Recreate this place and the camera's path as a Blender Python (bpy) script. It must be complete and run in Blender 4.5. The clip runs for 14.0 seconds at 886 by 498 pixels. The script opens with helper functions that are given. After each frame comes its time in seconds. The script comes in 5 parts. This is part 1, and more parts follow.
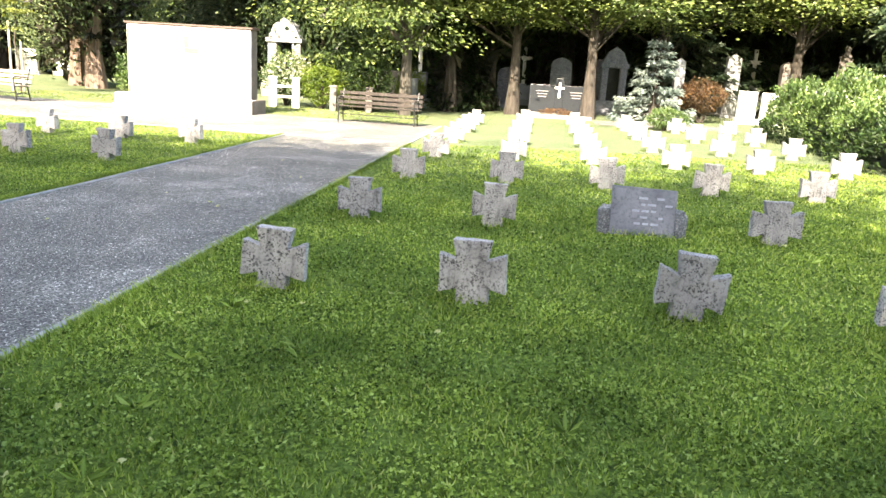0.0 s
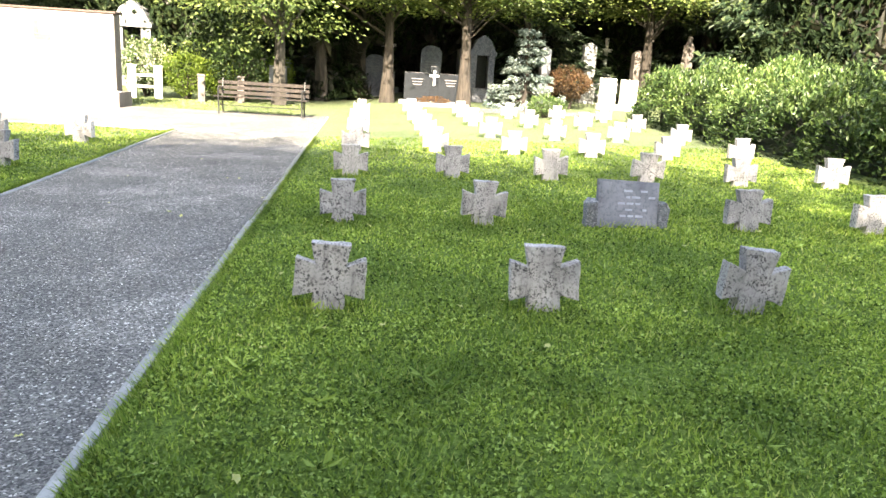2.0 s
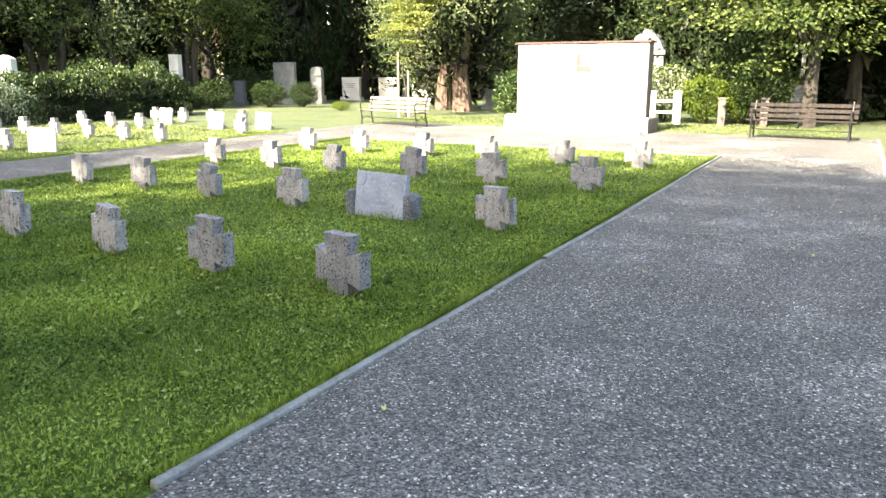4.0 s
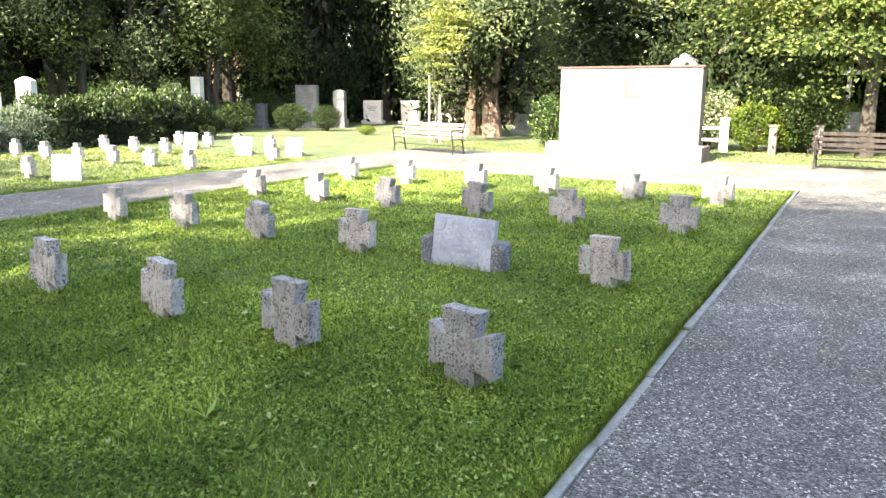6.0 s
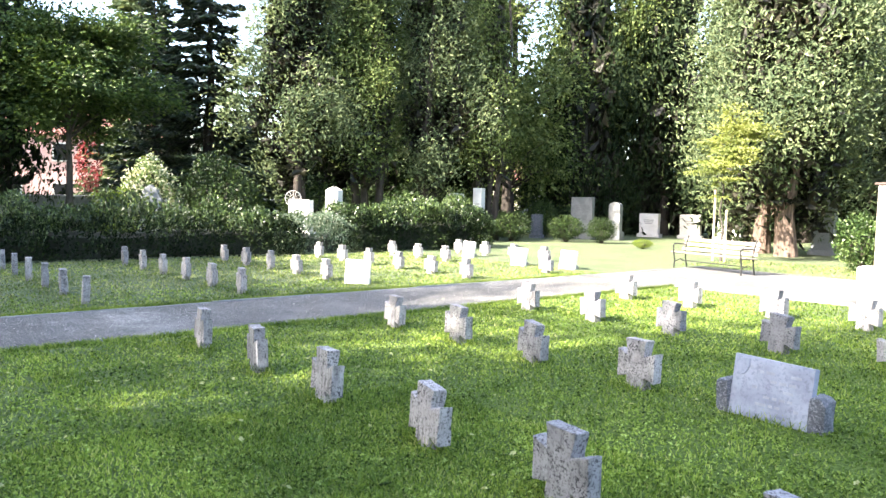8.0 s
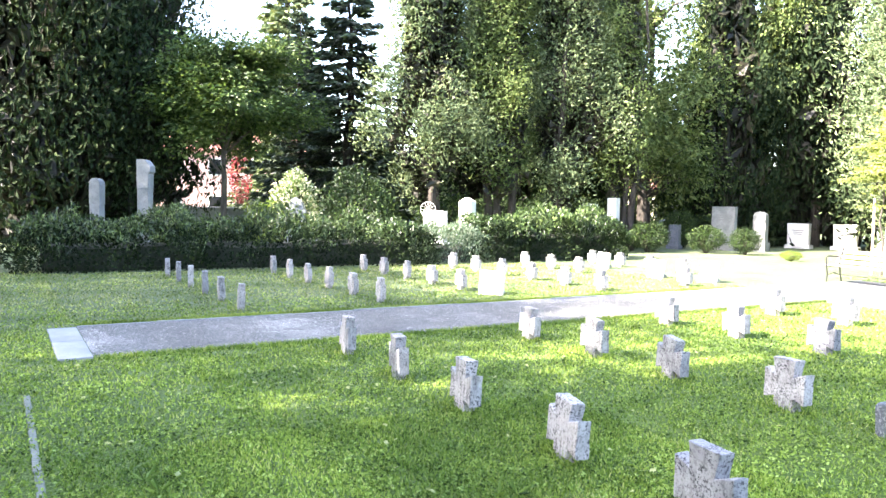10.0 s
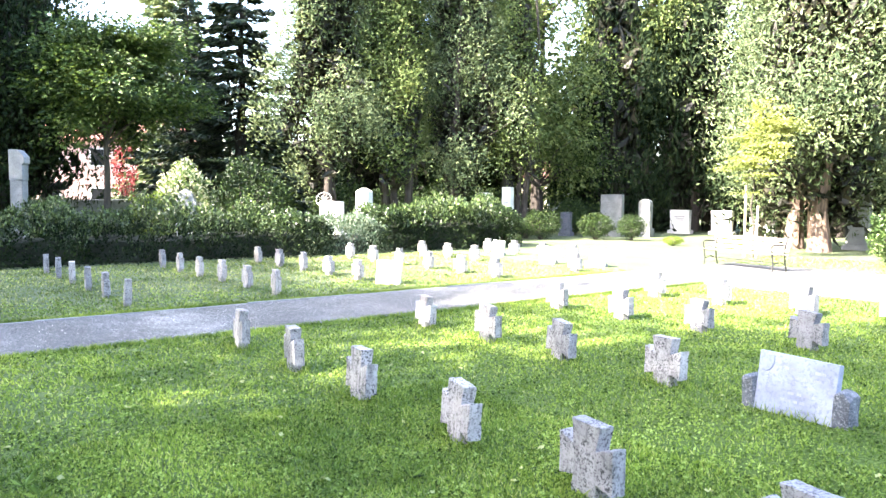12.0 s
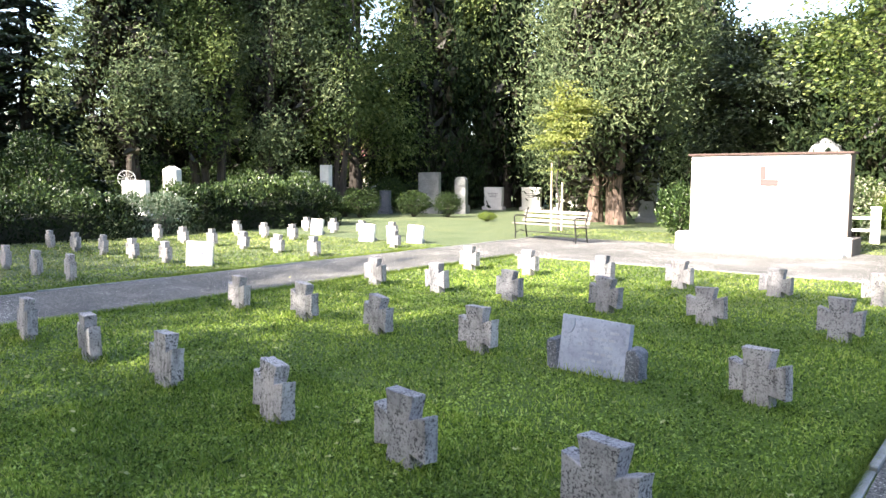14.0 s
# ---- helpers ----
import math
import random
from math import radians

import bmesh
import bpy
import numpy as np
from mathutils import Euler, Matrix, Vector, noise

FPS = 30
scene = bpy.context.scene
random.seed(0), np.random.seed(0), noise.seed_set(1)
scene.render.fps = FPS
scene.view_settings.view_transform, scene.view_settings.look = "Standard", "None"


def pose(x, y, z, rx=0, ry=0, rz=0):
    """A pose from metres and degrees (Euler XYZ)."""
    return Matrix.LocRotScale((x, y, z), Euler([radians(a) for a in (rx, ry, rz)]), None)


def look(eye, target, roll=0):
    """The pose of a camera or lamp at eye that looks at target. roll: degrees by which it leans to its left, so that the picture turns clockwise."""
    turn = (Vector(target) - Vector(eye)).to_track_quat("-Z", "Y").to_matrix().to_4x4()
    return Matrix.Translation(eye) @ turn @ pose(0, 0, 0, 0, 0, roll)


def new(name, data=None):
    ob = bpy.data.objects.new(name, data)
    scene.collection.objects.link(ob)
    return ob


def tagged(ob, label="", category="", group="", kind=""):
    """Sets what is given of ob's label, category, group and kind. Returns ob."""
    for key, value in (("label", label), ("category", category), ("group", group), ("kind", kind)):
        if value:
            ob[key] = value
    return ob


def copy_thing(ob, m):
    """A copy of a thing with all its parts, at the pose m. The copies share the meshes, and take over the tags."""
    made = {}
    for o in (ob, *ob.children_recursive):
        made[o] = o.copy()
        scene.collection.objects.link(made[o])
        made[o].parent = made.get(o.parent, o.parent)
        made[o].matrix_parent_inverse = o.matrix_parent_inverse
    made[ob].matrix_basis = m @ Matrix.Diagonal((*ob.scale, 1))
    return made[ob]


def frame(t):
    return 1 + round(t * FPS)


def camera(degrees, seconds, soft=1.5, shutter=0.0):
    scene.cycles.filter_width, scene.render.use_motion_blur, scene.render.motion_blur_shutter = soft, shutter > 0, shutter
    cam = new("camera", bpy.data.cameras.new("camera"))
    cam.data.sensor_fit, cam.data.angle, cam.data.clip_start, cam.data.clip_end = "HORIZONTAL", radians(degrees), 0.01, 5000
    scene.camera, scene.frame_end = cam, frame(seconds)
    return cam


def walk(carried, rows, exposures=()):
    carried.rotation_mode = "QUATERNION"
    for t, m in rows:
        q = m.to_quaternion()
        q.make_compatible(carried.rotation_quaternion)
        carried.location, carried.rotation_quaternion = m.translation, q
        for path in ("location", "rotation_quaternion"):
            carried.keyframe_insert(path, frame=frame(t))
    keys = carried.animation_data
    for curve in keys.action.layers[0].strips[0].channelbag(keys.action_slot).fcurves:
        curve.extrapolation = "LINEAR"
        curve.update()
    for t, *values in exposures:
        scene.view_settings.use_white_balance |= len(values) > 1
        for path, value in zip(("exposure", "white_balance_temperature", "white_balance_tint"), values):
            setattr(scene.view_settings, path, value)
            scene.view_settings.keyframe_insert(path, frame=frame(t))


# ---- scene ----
cam = camera(61.0, 14.0)
PATH = [
    (0, (0.334, -0.027, 1.555), (0.113, 1.904, 1.085), 3.5),
    (0.5, (-0.132, -0.019, 1.569), (-0.227, 1.918, 1.082), 3.0),
    (1, (-0.494, 0.138, 1.529), (-0.611, 2.051, 0.956), 0.4),
    (1.5, (-0.774, 0.231, 1.534), (-0.783, 2.162, 1.014), 3.4),
    (2, (-1.164, 0.218, 1.556), (-0.956, 2.148, 1.075), 3.6),
    (2.5, (-1.522, 0.311, 1.508), (-1.553, 2.249, 1.016), 4.3),
    (3, (-1.977, 0.453, 1.5), (-2.413, 2.347, 1.029), 2.2),
    (3.2, (-2.156, 0.506, 1.476), (-2.797, 2.342, 1.011), 2.1),
    (3.5, (-2.322, 0.606, 1.453), (-3.106, 2.382, 0.971), 2.2),
    (4, (-2.67, 0.582, 1.479), (-3.602, 2.292, 1.022), -0.0),
    (4.2, (-2.794, 0.609, 1.469), (-3.809, 2.268, 1.002), 0.3),
    (6.3, (-3.938, 1.286, 1.572), (-4.884, 3.009, 1.203), 0.5),
    (6.5, (-3.977, 1.391, 1.584), (-4.923, 3.127, 1.282), 1.0),
    (7, (-4.053, 1.555, 1.594), (-5.109, 3.222, 1.263), 0.7),
    (7.5, (-4.172, 1.522, 1.614), (-5.401, 3.079, 1.358), 1.2),
    (8, (-4.305, 1.525, 1.62), (-5.824, 2.819, 1.493), 1.3),
    (8.5, (-4.321, 1.491, 1.642), (-5.973, 2.615, 1.566), 0.9),
    (8.7, (-4.312, 1.462, 1.646), (-6.002, 2.528, 1.575), 1.2),
    (10.8, (-4.208, 1.388, 1.662), (-5.931, 2.398, 1.549), 1.0),
    (11, (-4.204, 1.383, 1.662), (-5.905, 2.43, 1.553), 1.0),
    (11.5, (-4.172, 1.386, 1.66), (-5.8, 2.542, 1.543), 0.9),
    (12, (-4.149, 1.403, 1.66), (-5.718, 2.636, 1.528), 0.5),
    (12.5, (-4.146, 1.431, 1.646), (-5.639, 2.752, 1.479), 0.6),
    (13, (-4.144, 1.455, 1.633), (-5.541, 2.873, 1.442), 0.4),
    (13.5, (-4.153, 1.48, 1.623), (-5.46, 2.981, 1.428), 0.5),
    (14, (-4.145, 1.496, 1.615), (-5.378, 3.059, 1.431), 0.2),
]
walk(cam, [(t, look(eye, target, roll)) for t, eye, target, roll in PATH],
     [(0, 2.88, 7800, 11), (1.5, 3.02, 7800, 11), (2, 3.0, 7800, 11), (2.5, 2.95, 7750, 11), (3.5, 2.6, 7700, 11), (6.5, 2.81, 7400, 12), (7.5, 2.5, 7100, 13), (8, 2.94, 6850, 14), (8.5, 3.2, 6750, 15), (11, 3.74, 6700, 16), (12, 3.67, 6700, 16), (13, 3.52, 6700, 15), (13.5, 3.38, 6700, 15), (14, 2.35, 6800, 14)])

# ---------------------------------------------------------------- light
SUN_TO = Vector((-0.13, -0.80, 0.60)).normalized()
world = bpy.data.worlds.new("sky")
scene.world = world
world.use_nodes = True
wn = world.node_tree
sky = wn.nodes.new("ShaderNodeTexSky")
sky.sky_type = "NISHITA"
sky.sun_disc = False
sky.sun_elevation = math.asin(SUN_TO.z)
sky.sun_rotation = math.atan2(SUN_TO.x, SUN_TO.y)
sky.dust_density = 2.0
wn.links.new(sky.outputs[0], wn.nodes["Background"].inputs[0])
wn.nodes["Background"].inputs[1].default_value = 0.15
sun_data = bpy.data.lights.new("sun", "SUN")
sun_data.energy = 4.4
sun_data.angle = radians(0.53)
sun_data.color = (1.0, 0.95, 0.86)
sun = new("sun", sun_data)
sun.matrix_world = look(SUN_TO * 60, (0, 0, 0))


# ---------------------------------------------------------------- materials
def material(name, rough=0.8, metal=0.0):
    m = bpy.data.materials.new(name)
    m.use_nodes = True
    b = m.node_tree.nodes["Principled BSDF"]
    b.inputs["Roughness"].default_value = rough
    b.inputs["Metallic"].default_value = metal
    return m, m.node_tree.nodes, m.node_tree.links, b


def ramp(nodes, stops):
    r = nodes.new("ShaderNodeValToRGB")
    els = r.color_ramp.elements
    while len(els) < len(stops):
        els.new(0.5)
    for e, (p, c) in zip(els, stops):
        e.position, e.color = p, (*c, 1)
    return r


def coords(nodes, links, scale=1.0, world_space=False):
    """Object or world coordinates, shifted by each object's own random number."""
    if world_space:
        return nodes.new("ShaderNodeNewGeometry").outputs["Position"]
    tc = nodes.new("ShaderNodeTexCoord")
    info = nodes.new("ShaderNodeObjectInfo")
    mul = nodes.new("ShaderNodeMath")
    mul.operation = "MULTIPLY"
    mul.inputs[1].default_value = 37.0
    links.new(info.outputs["Random"], mul.inputs[0])
    add = nodes.new("ShaderNodeVectorMath")
    add.operation = "ADD"
    links.new(tc.outputs["Object"], add.inputs[0])
    links.new(mul.outputs[0], add.inputs[1])
    return add.outputs[0]


def noise_tex(nodes, links, vec, scale, detail=4, rough=0.6):
    n = nodes.new("ShaderNodeTexNoise")
    n.inputs["Scale"].default_value = scale
    n.inputs["Detail"].default_value = detail
    n.inputs["Roughness"].default_value = rough
    links.new(vec, n.inputs["Vector"])
    return n.outputs["Fac"]


def mix(nodes, links, fac, a, b, mode="MIX"):
    n = nodes.new("ShaderNodeMixRGB")
    n.blend_type = mode
    for sock, v in zip(n.inputs, (fac, a, b)):
        if isinstance(v, (int, float)):
            sock.default_value = v
        elif isinstance(v, tuple):
            sock.default_value = (*v, 1)
        else:
            links.new(v, sock)
    return n.outputs[0]


def bump(nodes, links, b, height, strength=0.4, distance=0.01):
    n = nodes.new("ShaderNodeBump")
    n.inputs["Strength"].default_value = strength
    n.inputs["Distance"].default_value = distance
    links.new(height, n.inputs["Height"])
    links.new(n.outputs[0], b.inputs["Normal"])


def stone(name, light, mid, dark, speck=0.5, grain=60, stain=3.0, rough=0.85, relief=0.5, world_space=False):
    """Weathered stone: fine dark specks, broad stains and lichen."""
    m, n, l, b = material(name, rough)
    v = coords(n, l, world_space=world_space)
    broad = ramp(n, [(0.3, mid), (0.65, light)])
    l.new(noise_tex(n, l, v, stain, 5), broad.inputs[0])
    fine = noise_tex(n, l, v, grain, 3, 0.7)
    spots = ramp(n, [(0.42, (1, 1, 1)), (0.49, (0, 0, 0))])
    l.new(fine, spots.inputs[0])
    blotch = ramp(n, [(0.38, (0.3, 0.3, 0.3)), (0.58, (1, 1, 1))])
    l.new(noise_tex(n, l, v, stain * 2.3, 3), blotch.inputs[0])
    mask = mix(n, l, 1.0, spots.outputs[0], blotch.outputs[0], "MULTIPLY")
    fac = mix(n, l, 1.0, mask, (speck, speck, speck), "MULTIPLY")
    l.new(mix(n, l, fac, broad.outputs[0], dark), b.inputs["Base Color"])
    bump(n, l, b, fine, relief, 0.006)
    return m


def leaf_material(name, stops, translucent=0.35, rough=0.5, gloss=0.3):
    """Leaves: each one has a colour of its own; some light comes through."""
    m, n, l, b = material(name, rough)
    geo = n.new("ShaderNodeNewGeometry")
    r = ramp(n, stops)
    l.new(geo.outputs["Random Per Island"], r.inputs[0])
    patch = ramp(n, [(0.36, (0.5, 0.57, 0.5)), (0.64, (1.32, 1.26, 1.12))])
    l.new(noise_tex(n, l, geo.outputs["Position"], 0.6, 3), patch.inputs[0])
    col = mix(n, l, 1.0, r.outputs[0], patch.outputs[0], "MULTIPLY")
    l.new(col, b.inputs["Base Color"])
    b.inputs["Specular IOR Level"].default_value = gloss
    tr = n.new("ShaderNodeBsdfTranslucent")
    l.new(mix(n, l, 1.0, col, (1.25, 1.2, 0.7), "MULTIPLY"), tr.inputs["Color"])
    ms = n.new("ShaderNodeMixShader")
    ms.inputs[0].default_value = translucent
    l.new(b.outputs[0], ms.inputs[1])
    l.new(tr.outputs[0], ms.inputs[2])
    l.new(ms.outputs[0], n["Material Output"].inputs["Surface"])
    return m


def bark(name, light, dark, scale=9.0):
    m, n, l, b = material(name, 0.95)
    tc = n.new("ShaderNodeTexCoord")
    mp = n.new("ShaderNodeMapping")
    mp.inputs["Scale"].default_value = (1, 1, 0.16)
    l.new(tc.outputs["Object"], mp.inputs[0])
    f = noise_tex(n, l, mp.outputs[0], scale, 5, 0.7)
    r = ramp(n, [(0.35, dark), (0.62, light)])
    l.new(f, r.inputs[0])
    l.new(r.outputs[0], b.inputs["Base Color"])
    bump(n, l, b, f, 0.9, 0.05)
    return m


def plain(name, col, rough=0.6, metal=0.0, wear=0.25, scale=14.0):
    m, n, l, b = material(name, rough, metal)
    v = coords(n, l)
    f = noise_tex(n, l, v, scale, 5)
    r = ramp(n, [(0.3, tuple(c * (1 - wear) for c in col)), (0.7, tuple(min(1, c * (1 + wear * 0.6)) for c in col))])
    l.new(f, r.inputs[0])
    l.new(r.outputs[0], b.inputs["Base Color"])
    bump(n, l, b, f, 0.2, 0.004)
    return m


GRANITE = stone("speckled_granite", (0.49, 0.475, 0.468), (0.30, 0.293, 0.295), (0.035, 0.035, 0.04), 0.95, 62, 4.0)


def weathering(m, low=0.48):
    """Dark runs of old rain water down the faces and grey lichen crusts."""
    n, l = m.node_tree.nodes, m.node_tree.links
    b = n["Principled BSDF"]
    src = b.inputs["Base Color"].links[0].from_socket
    v = coords(n, l)
    mp = n.new("ShaderNodeMapping")
    mp.inputs["Scale"].default_value = (1, 1, 0.12)
    l.new(v, mp.inputs[0])
    runs = ramp(n, [(0.36, (low, low, low)), (0.56, (1, 1, 1))])
    l.new(noise_tex(n, l, mp.outputs[0], 24, 4, 0.6), runs.inputs[0])
    where = ramp(n, [(0.40, (0, 0, 0)), (0.62, (1, 1, 1))])
    l.new(noise_tex(n, l, v, 5.5, 3), where.inputs[0])
    streaked = mix(n, l, where.outputs[0], src, mix(n, l, 1.0, src, runs.outputs[0], "MULTIPLY"))
    crust = ramp(n, [(0.60, (0, 0, 0)), (0.68, (0.75, 0.75, 0.75))])
    l.new(noise_tex(n, l, v, 19, 4, 0.7), crust.inputs[0])
    l.new(mix(n, l, crust.outputs[0], streaked, (0.40, 0.40, 0.37)), b.inputs["Base Color"])


weathering(GRANITE)


def tone_by_stone(m, low, high):
    """Each stone a little darker or lighter than the next."""
    n, l = m.node_tree.nodes, m.node_tree.links
    b = n["Principled BSDF"]
    src = b.inputs["Base Color"].links[0].from_socket
    info = n.new("ShaderNodeObjectInfo")
    r = ramp(n, [(0.0, low), (1.0, high)])
    l.new(info.outputs["Random"], r.inputs[0])
    l.new(mix(n, l, 1.0, src, r.outputs[0], "MULTIPLY"), b.inputs["Base Color"])


tone_by_stone(GRANITE, (0.6, 0.62, 0.66), (1.06, 1.03, 1.0))
DARK_GRANITE = stone("rough_dark_granite", (0.13, 0.14, 0.16), (0.045, 0.05, 0.06), (0.42, 0.43, 0.45), 0.6, 70, 8.0, 0.8, 0.9)
# darker copy of the plaque stone; a dark reflection put into the colour
SLATE_DIM = stone("dim_blue_slate", (0.20, 0.215, 0.25), (0.10, 0.11, 0.14), (0.03, 0.034, 0.045), 0.4, 30, 4.0, 0.8)
SLATE_BLUE = stone("blue_grey_marble", (0.37, 0.405, 0.49), (0.20, 0.225, 0.29), (0.12, 0.135, 0.17), 0.45, 30, 4.0, 0.5, 0.25)
WHITE_STONE = stone("white_limestone", (0.78, 0.77, 0.74), (0.62, 0.61, 0.58), (0.38, 0.37, 0.34), 0.35, 45, 2.5)
GREY_STONE = stone("grey_weathered_stone", (0.26, 0.265, 0.265), (0.14, 0.15, 0.15), (0.09, 0.1, 0.09), 0.5, 40, 2.5)
PALE_STONE = stone("pale_grey_stone", (0.30, 0.31, 0.32), (0.19, 0.20, 0.21), (0.2, 0.2, 0.2), 0.4, 40, 2.2)
CONCRETE = stone("weathered_concrete", (0.31, 0.315, 0.305), (0.17, 0.18, 0.17), (0.12, 0.13, 0.11), 0.6, 55, 5.0)
MOSSY_CONCRETE = stone("mossy_concrete", (0.20, 0.205, 0.17), (0.10, 0.115, 0.075), (0.06, 0.075, 0.04), 0.7, 50, 9.0)
PLASTER = stone("white_plaster", (0.82, 0.80, 0.76), (0.72, 0.70, 0.66), (0.5, 0.47, 0.43), 0.2, 50, 1.1, 0.9, 0.3)
CAP_STONE = plain("reddish_cap_tile", (0.10, 0.065, 0.055), 0.85)
BLACK_POLISH = plain("polished_black_granite", (0.025, 0.028, 0.033), 0.22, 0, 0.4, 60)
ORANGE_PAINT = plain("faded_red_relief", (0.30, 0.085, 0.08), 0.85, 0, 0.1)
FAINT_GREY = plain("faint_grey_lettering", (0.20, 0.185, 0.185), 0.85, 0, 0.1)
INSCRIPTION = plain("worn_inscription", (0.36, 0.38, 0.43), 0.7)
WHITE_PAINT = plain("white_paint", (0.78, 0.77, 0.74), 0.6)
IRON = plain("dark_painted_iron", (0.035, 0.035, 0.034), 0.5, 0.4)
# wood toned dark: the shade on the east bench is in the colour
SHADED_WOOD = bark("shaded_bench_wood", (0.05, 0.04, 0.033), (0.02, 0.016, 0.014), 26)
# pale copy of the wood, carrying the sunlight on the west bench
SUNLIT_WOOD = bark("sunlit_bench_wood", (0.34, 0.31, 0.27), (0.19, 0.165, 0.14), 26)
STAKE_WOOD = bark("pale_stake_wood", (0.55, 0.47, 0.34), (0.38, 0.31, 0.22), 20)
BROWN_STONE = stone("brown_grey_stone", (0.17, 0.145, 0.13), (0.11, 0.095, 0.085), (0.05, 0.05, 0.05), 0.5, 40, 3.0)
BARK = bark("brown_grey_bark", (0.062, 0.05, 0.04), (0.02, 0.017, 0.014))
BARK_RED = bark("reddish_thuja_bark", (0.22, 0.155, 0.12), (0.075, 0.052, 0.042), 8)
BARK_GREY = bark("smooth_grey_bark", (0.085, 0.074, 0.06), (0.034, 0.03, 0.025), 6)
PINK_WALL = plain("pink_house_wall", (0.72, 0.45, 0.42), 0.9)
CREAM_WALL = plain("cream_house_wall", (0.72, 0.66, 0.5), 0.9)
ROOF_RED = plain("red_roof_tile", (0.22, 0.09, 0.07), 0.9)
DARK_GLASS = plain("dark_window", (0.02, 0.022, 0.025), 0.2)

# near-black, so the colour carries the shade inside the evergreen crowns
SHADE_TWIGS = leaf_material("shaded_inner_twigs", [(0.0, (0.008, 0.009, 0.005)), (1.0, (0.024, 0.022, 0.013))], 0.02)
THUJA_A = leaf_material("thuja_leaf", [(0.0, (0.045, 0.072, 0.022)), (0.5, (0.095, 0.135, 0.046)), (1.0, (0.19, 0.23, 0.095))], 0.16, 0.6, 0.15)
THUJA_B = leaf_material("grey_green_cypress_leaf", [(0.0, (0.05, 0.078, 0.042)), (0.5, (0.105, 0.142, 0.078)), (1.0, (0.21, 0.25, 0.145))], 0.16, 0.6, 0.15)
SPRUCE = leaf_material("spruce_needles", [(0.0, (0.012, 0.026, 0.015)), (0.6, (0.032, 0.055, 0.03)), (1.0, (0.085, 0.115, 0.06))], 0.08)
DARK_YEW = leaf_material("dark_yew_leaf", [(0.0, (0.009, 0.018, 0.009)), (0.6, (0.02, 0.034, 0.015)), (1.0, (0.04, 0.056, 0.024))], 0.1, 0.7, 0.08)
BEECH = leaf_material("beech_leaf", [(0.0, (0.035, 0.06, 0.017)), (0.5, (0.095, 0.14, 0.04)), (1.0, (0.25, 0.29, 0.11))], 0.32)
MAPLE = leaf_material("green_maple_leaf", [(0.0, (0.025, 0.05, 0.014)), (0.5, (0.055, 0.10, 0.026)), (1.0, (0.13, 0.185, 0.06))], 0.24)
YELLOW = leaf_material("yellow_green_leaf", [(0.0, (0.13, 0.165, 0.035)), (0.5, (0.24, 0.275, 0.08)), (1.0, (0.36, 0.385, 0.16))], 0.4)
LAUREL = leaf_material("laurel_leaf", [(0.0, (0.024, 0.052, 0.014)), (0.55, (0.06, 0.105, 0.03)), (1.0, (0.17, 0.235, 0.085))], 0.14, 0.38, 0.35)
# darker copy of the laurel leaf, toned for the shaded west hedge
SHADED_LAUREL = leaf_material("shaded_laurel_leaf", [(0.0, (0.012, 0.028, 0.008)), (0.55, (0.034, 0.064, 0.018)), (1.0, (0.14, 0.20, 0.07))], 0.1, 0.35, 0.4)
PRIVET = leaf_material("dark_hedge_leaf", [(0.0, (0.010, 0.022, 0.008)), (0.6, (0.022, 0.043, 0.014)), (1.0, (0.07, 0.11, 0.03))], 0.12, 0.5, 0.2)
BLUE_SPRUCE = leaf_material("blue_spruce_needles", [(0.0, (0.10, 0.135, 0.135)), (0.6, (0.20, 0.25, 0.255)), (1.0, (0.38, 0.43, 0.44))], 0.12, 0.6, 0.15)
RED_LEAF = leaf_material("red_maple_leaf", [(0.0, (0.06, 0.032, 0.02)), (0.6, (0.12, 0.065, 0.036)), (1.0, (0.2, 0.12, 0.065))], 0.35)
CRIMSON = leaf_material("crimson_leaf", [(0.0, (0.10, 0.014, 0.024)), (1.0, (0.25, 0.05, 0.07))], 0.4)
WHITE_BLOOM = leaf_material("white_flowering_leaf", [(0.0, (0.06, 0.11, 0.035)), (0.55, (0.16, 0.22, 0.10)), (0.72, (0.42, 0.44, 0.34)), (1.0, (0.7, 0.69, 0.62))], 0.3)
VARIEGATED = leaf_material("grey_variegated_leaf", [(0.0, (0.05, 0.09, 0.05)), (0.6, (0.09, 0.13, 0.095)), (1.0, (0.26, 0.30, 0.25))], 0.15, 0.5, 0.2)
LIME = leaf_material("lime_shrub_leaf", [(0.0, (0.07, 0.12, 0.018)), (1.0, (0.20, 0.27, 0.05))], 0.4)
PURPLE = leaf_material("dull_dark_leaf", [(0.0, (0.03, 0.048, 0.028)), (1.0, (0.11, 0.14, 0.08))], 0.25)
GRASS = leaf_material("grass_blades", [(0.0, (0.055, 0.10, 0.018)), (0.4, (0.168, 0.262, 0.05)), (0.82, (0.295, 0.392, 0.095)), (1.0, (0.43, 0.46, 0.2))], 0.38, 0.6, 0.1)
# paler copy of the grass colours: the sun's wash-out is mixed in
SUNLIT_GRASS = leaf_material("sunlit_grass_blades", [(0.0, (0.08, 0.11, 0.04)), (0.4, (0.19, 0.24, 0.10)), (0.82, (0.29, 0.33, 0.155)), (1.0, (0.43, 0.42, 0.26))], 0.3, 0.7, 0.08)
CLOVER = leaf_material("lawn_weed_leaf", [(0.0, (0.03, 0.058, 0.012)), (0.4, (0.152, 0.237, 0.049)), (0.8, (0.275, 0.378, 0.093)), (1.0, (0.38, 0.50, 0.18))], 0.32, 0.55, 0.12)
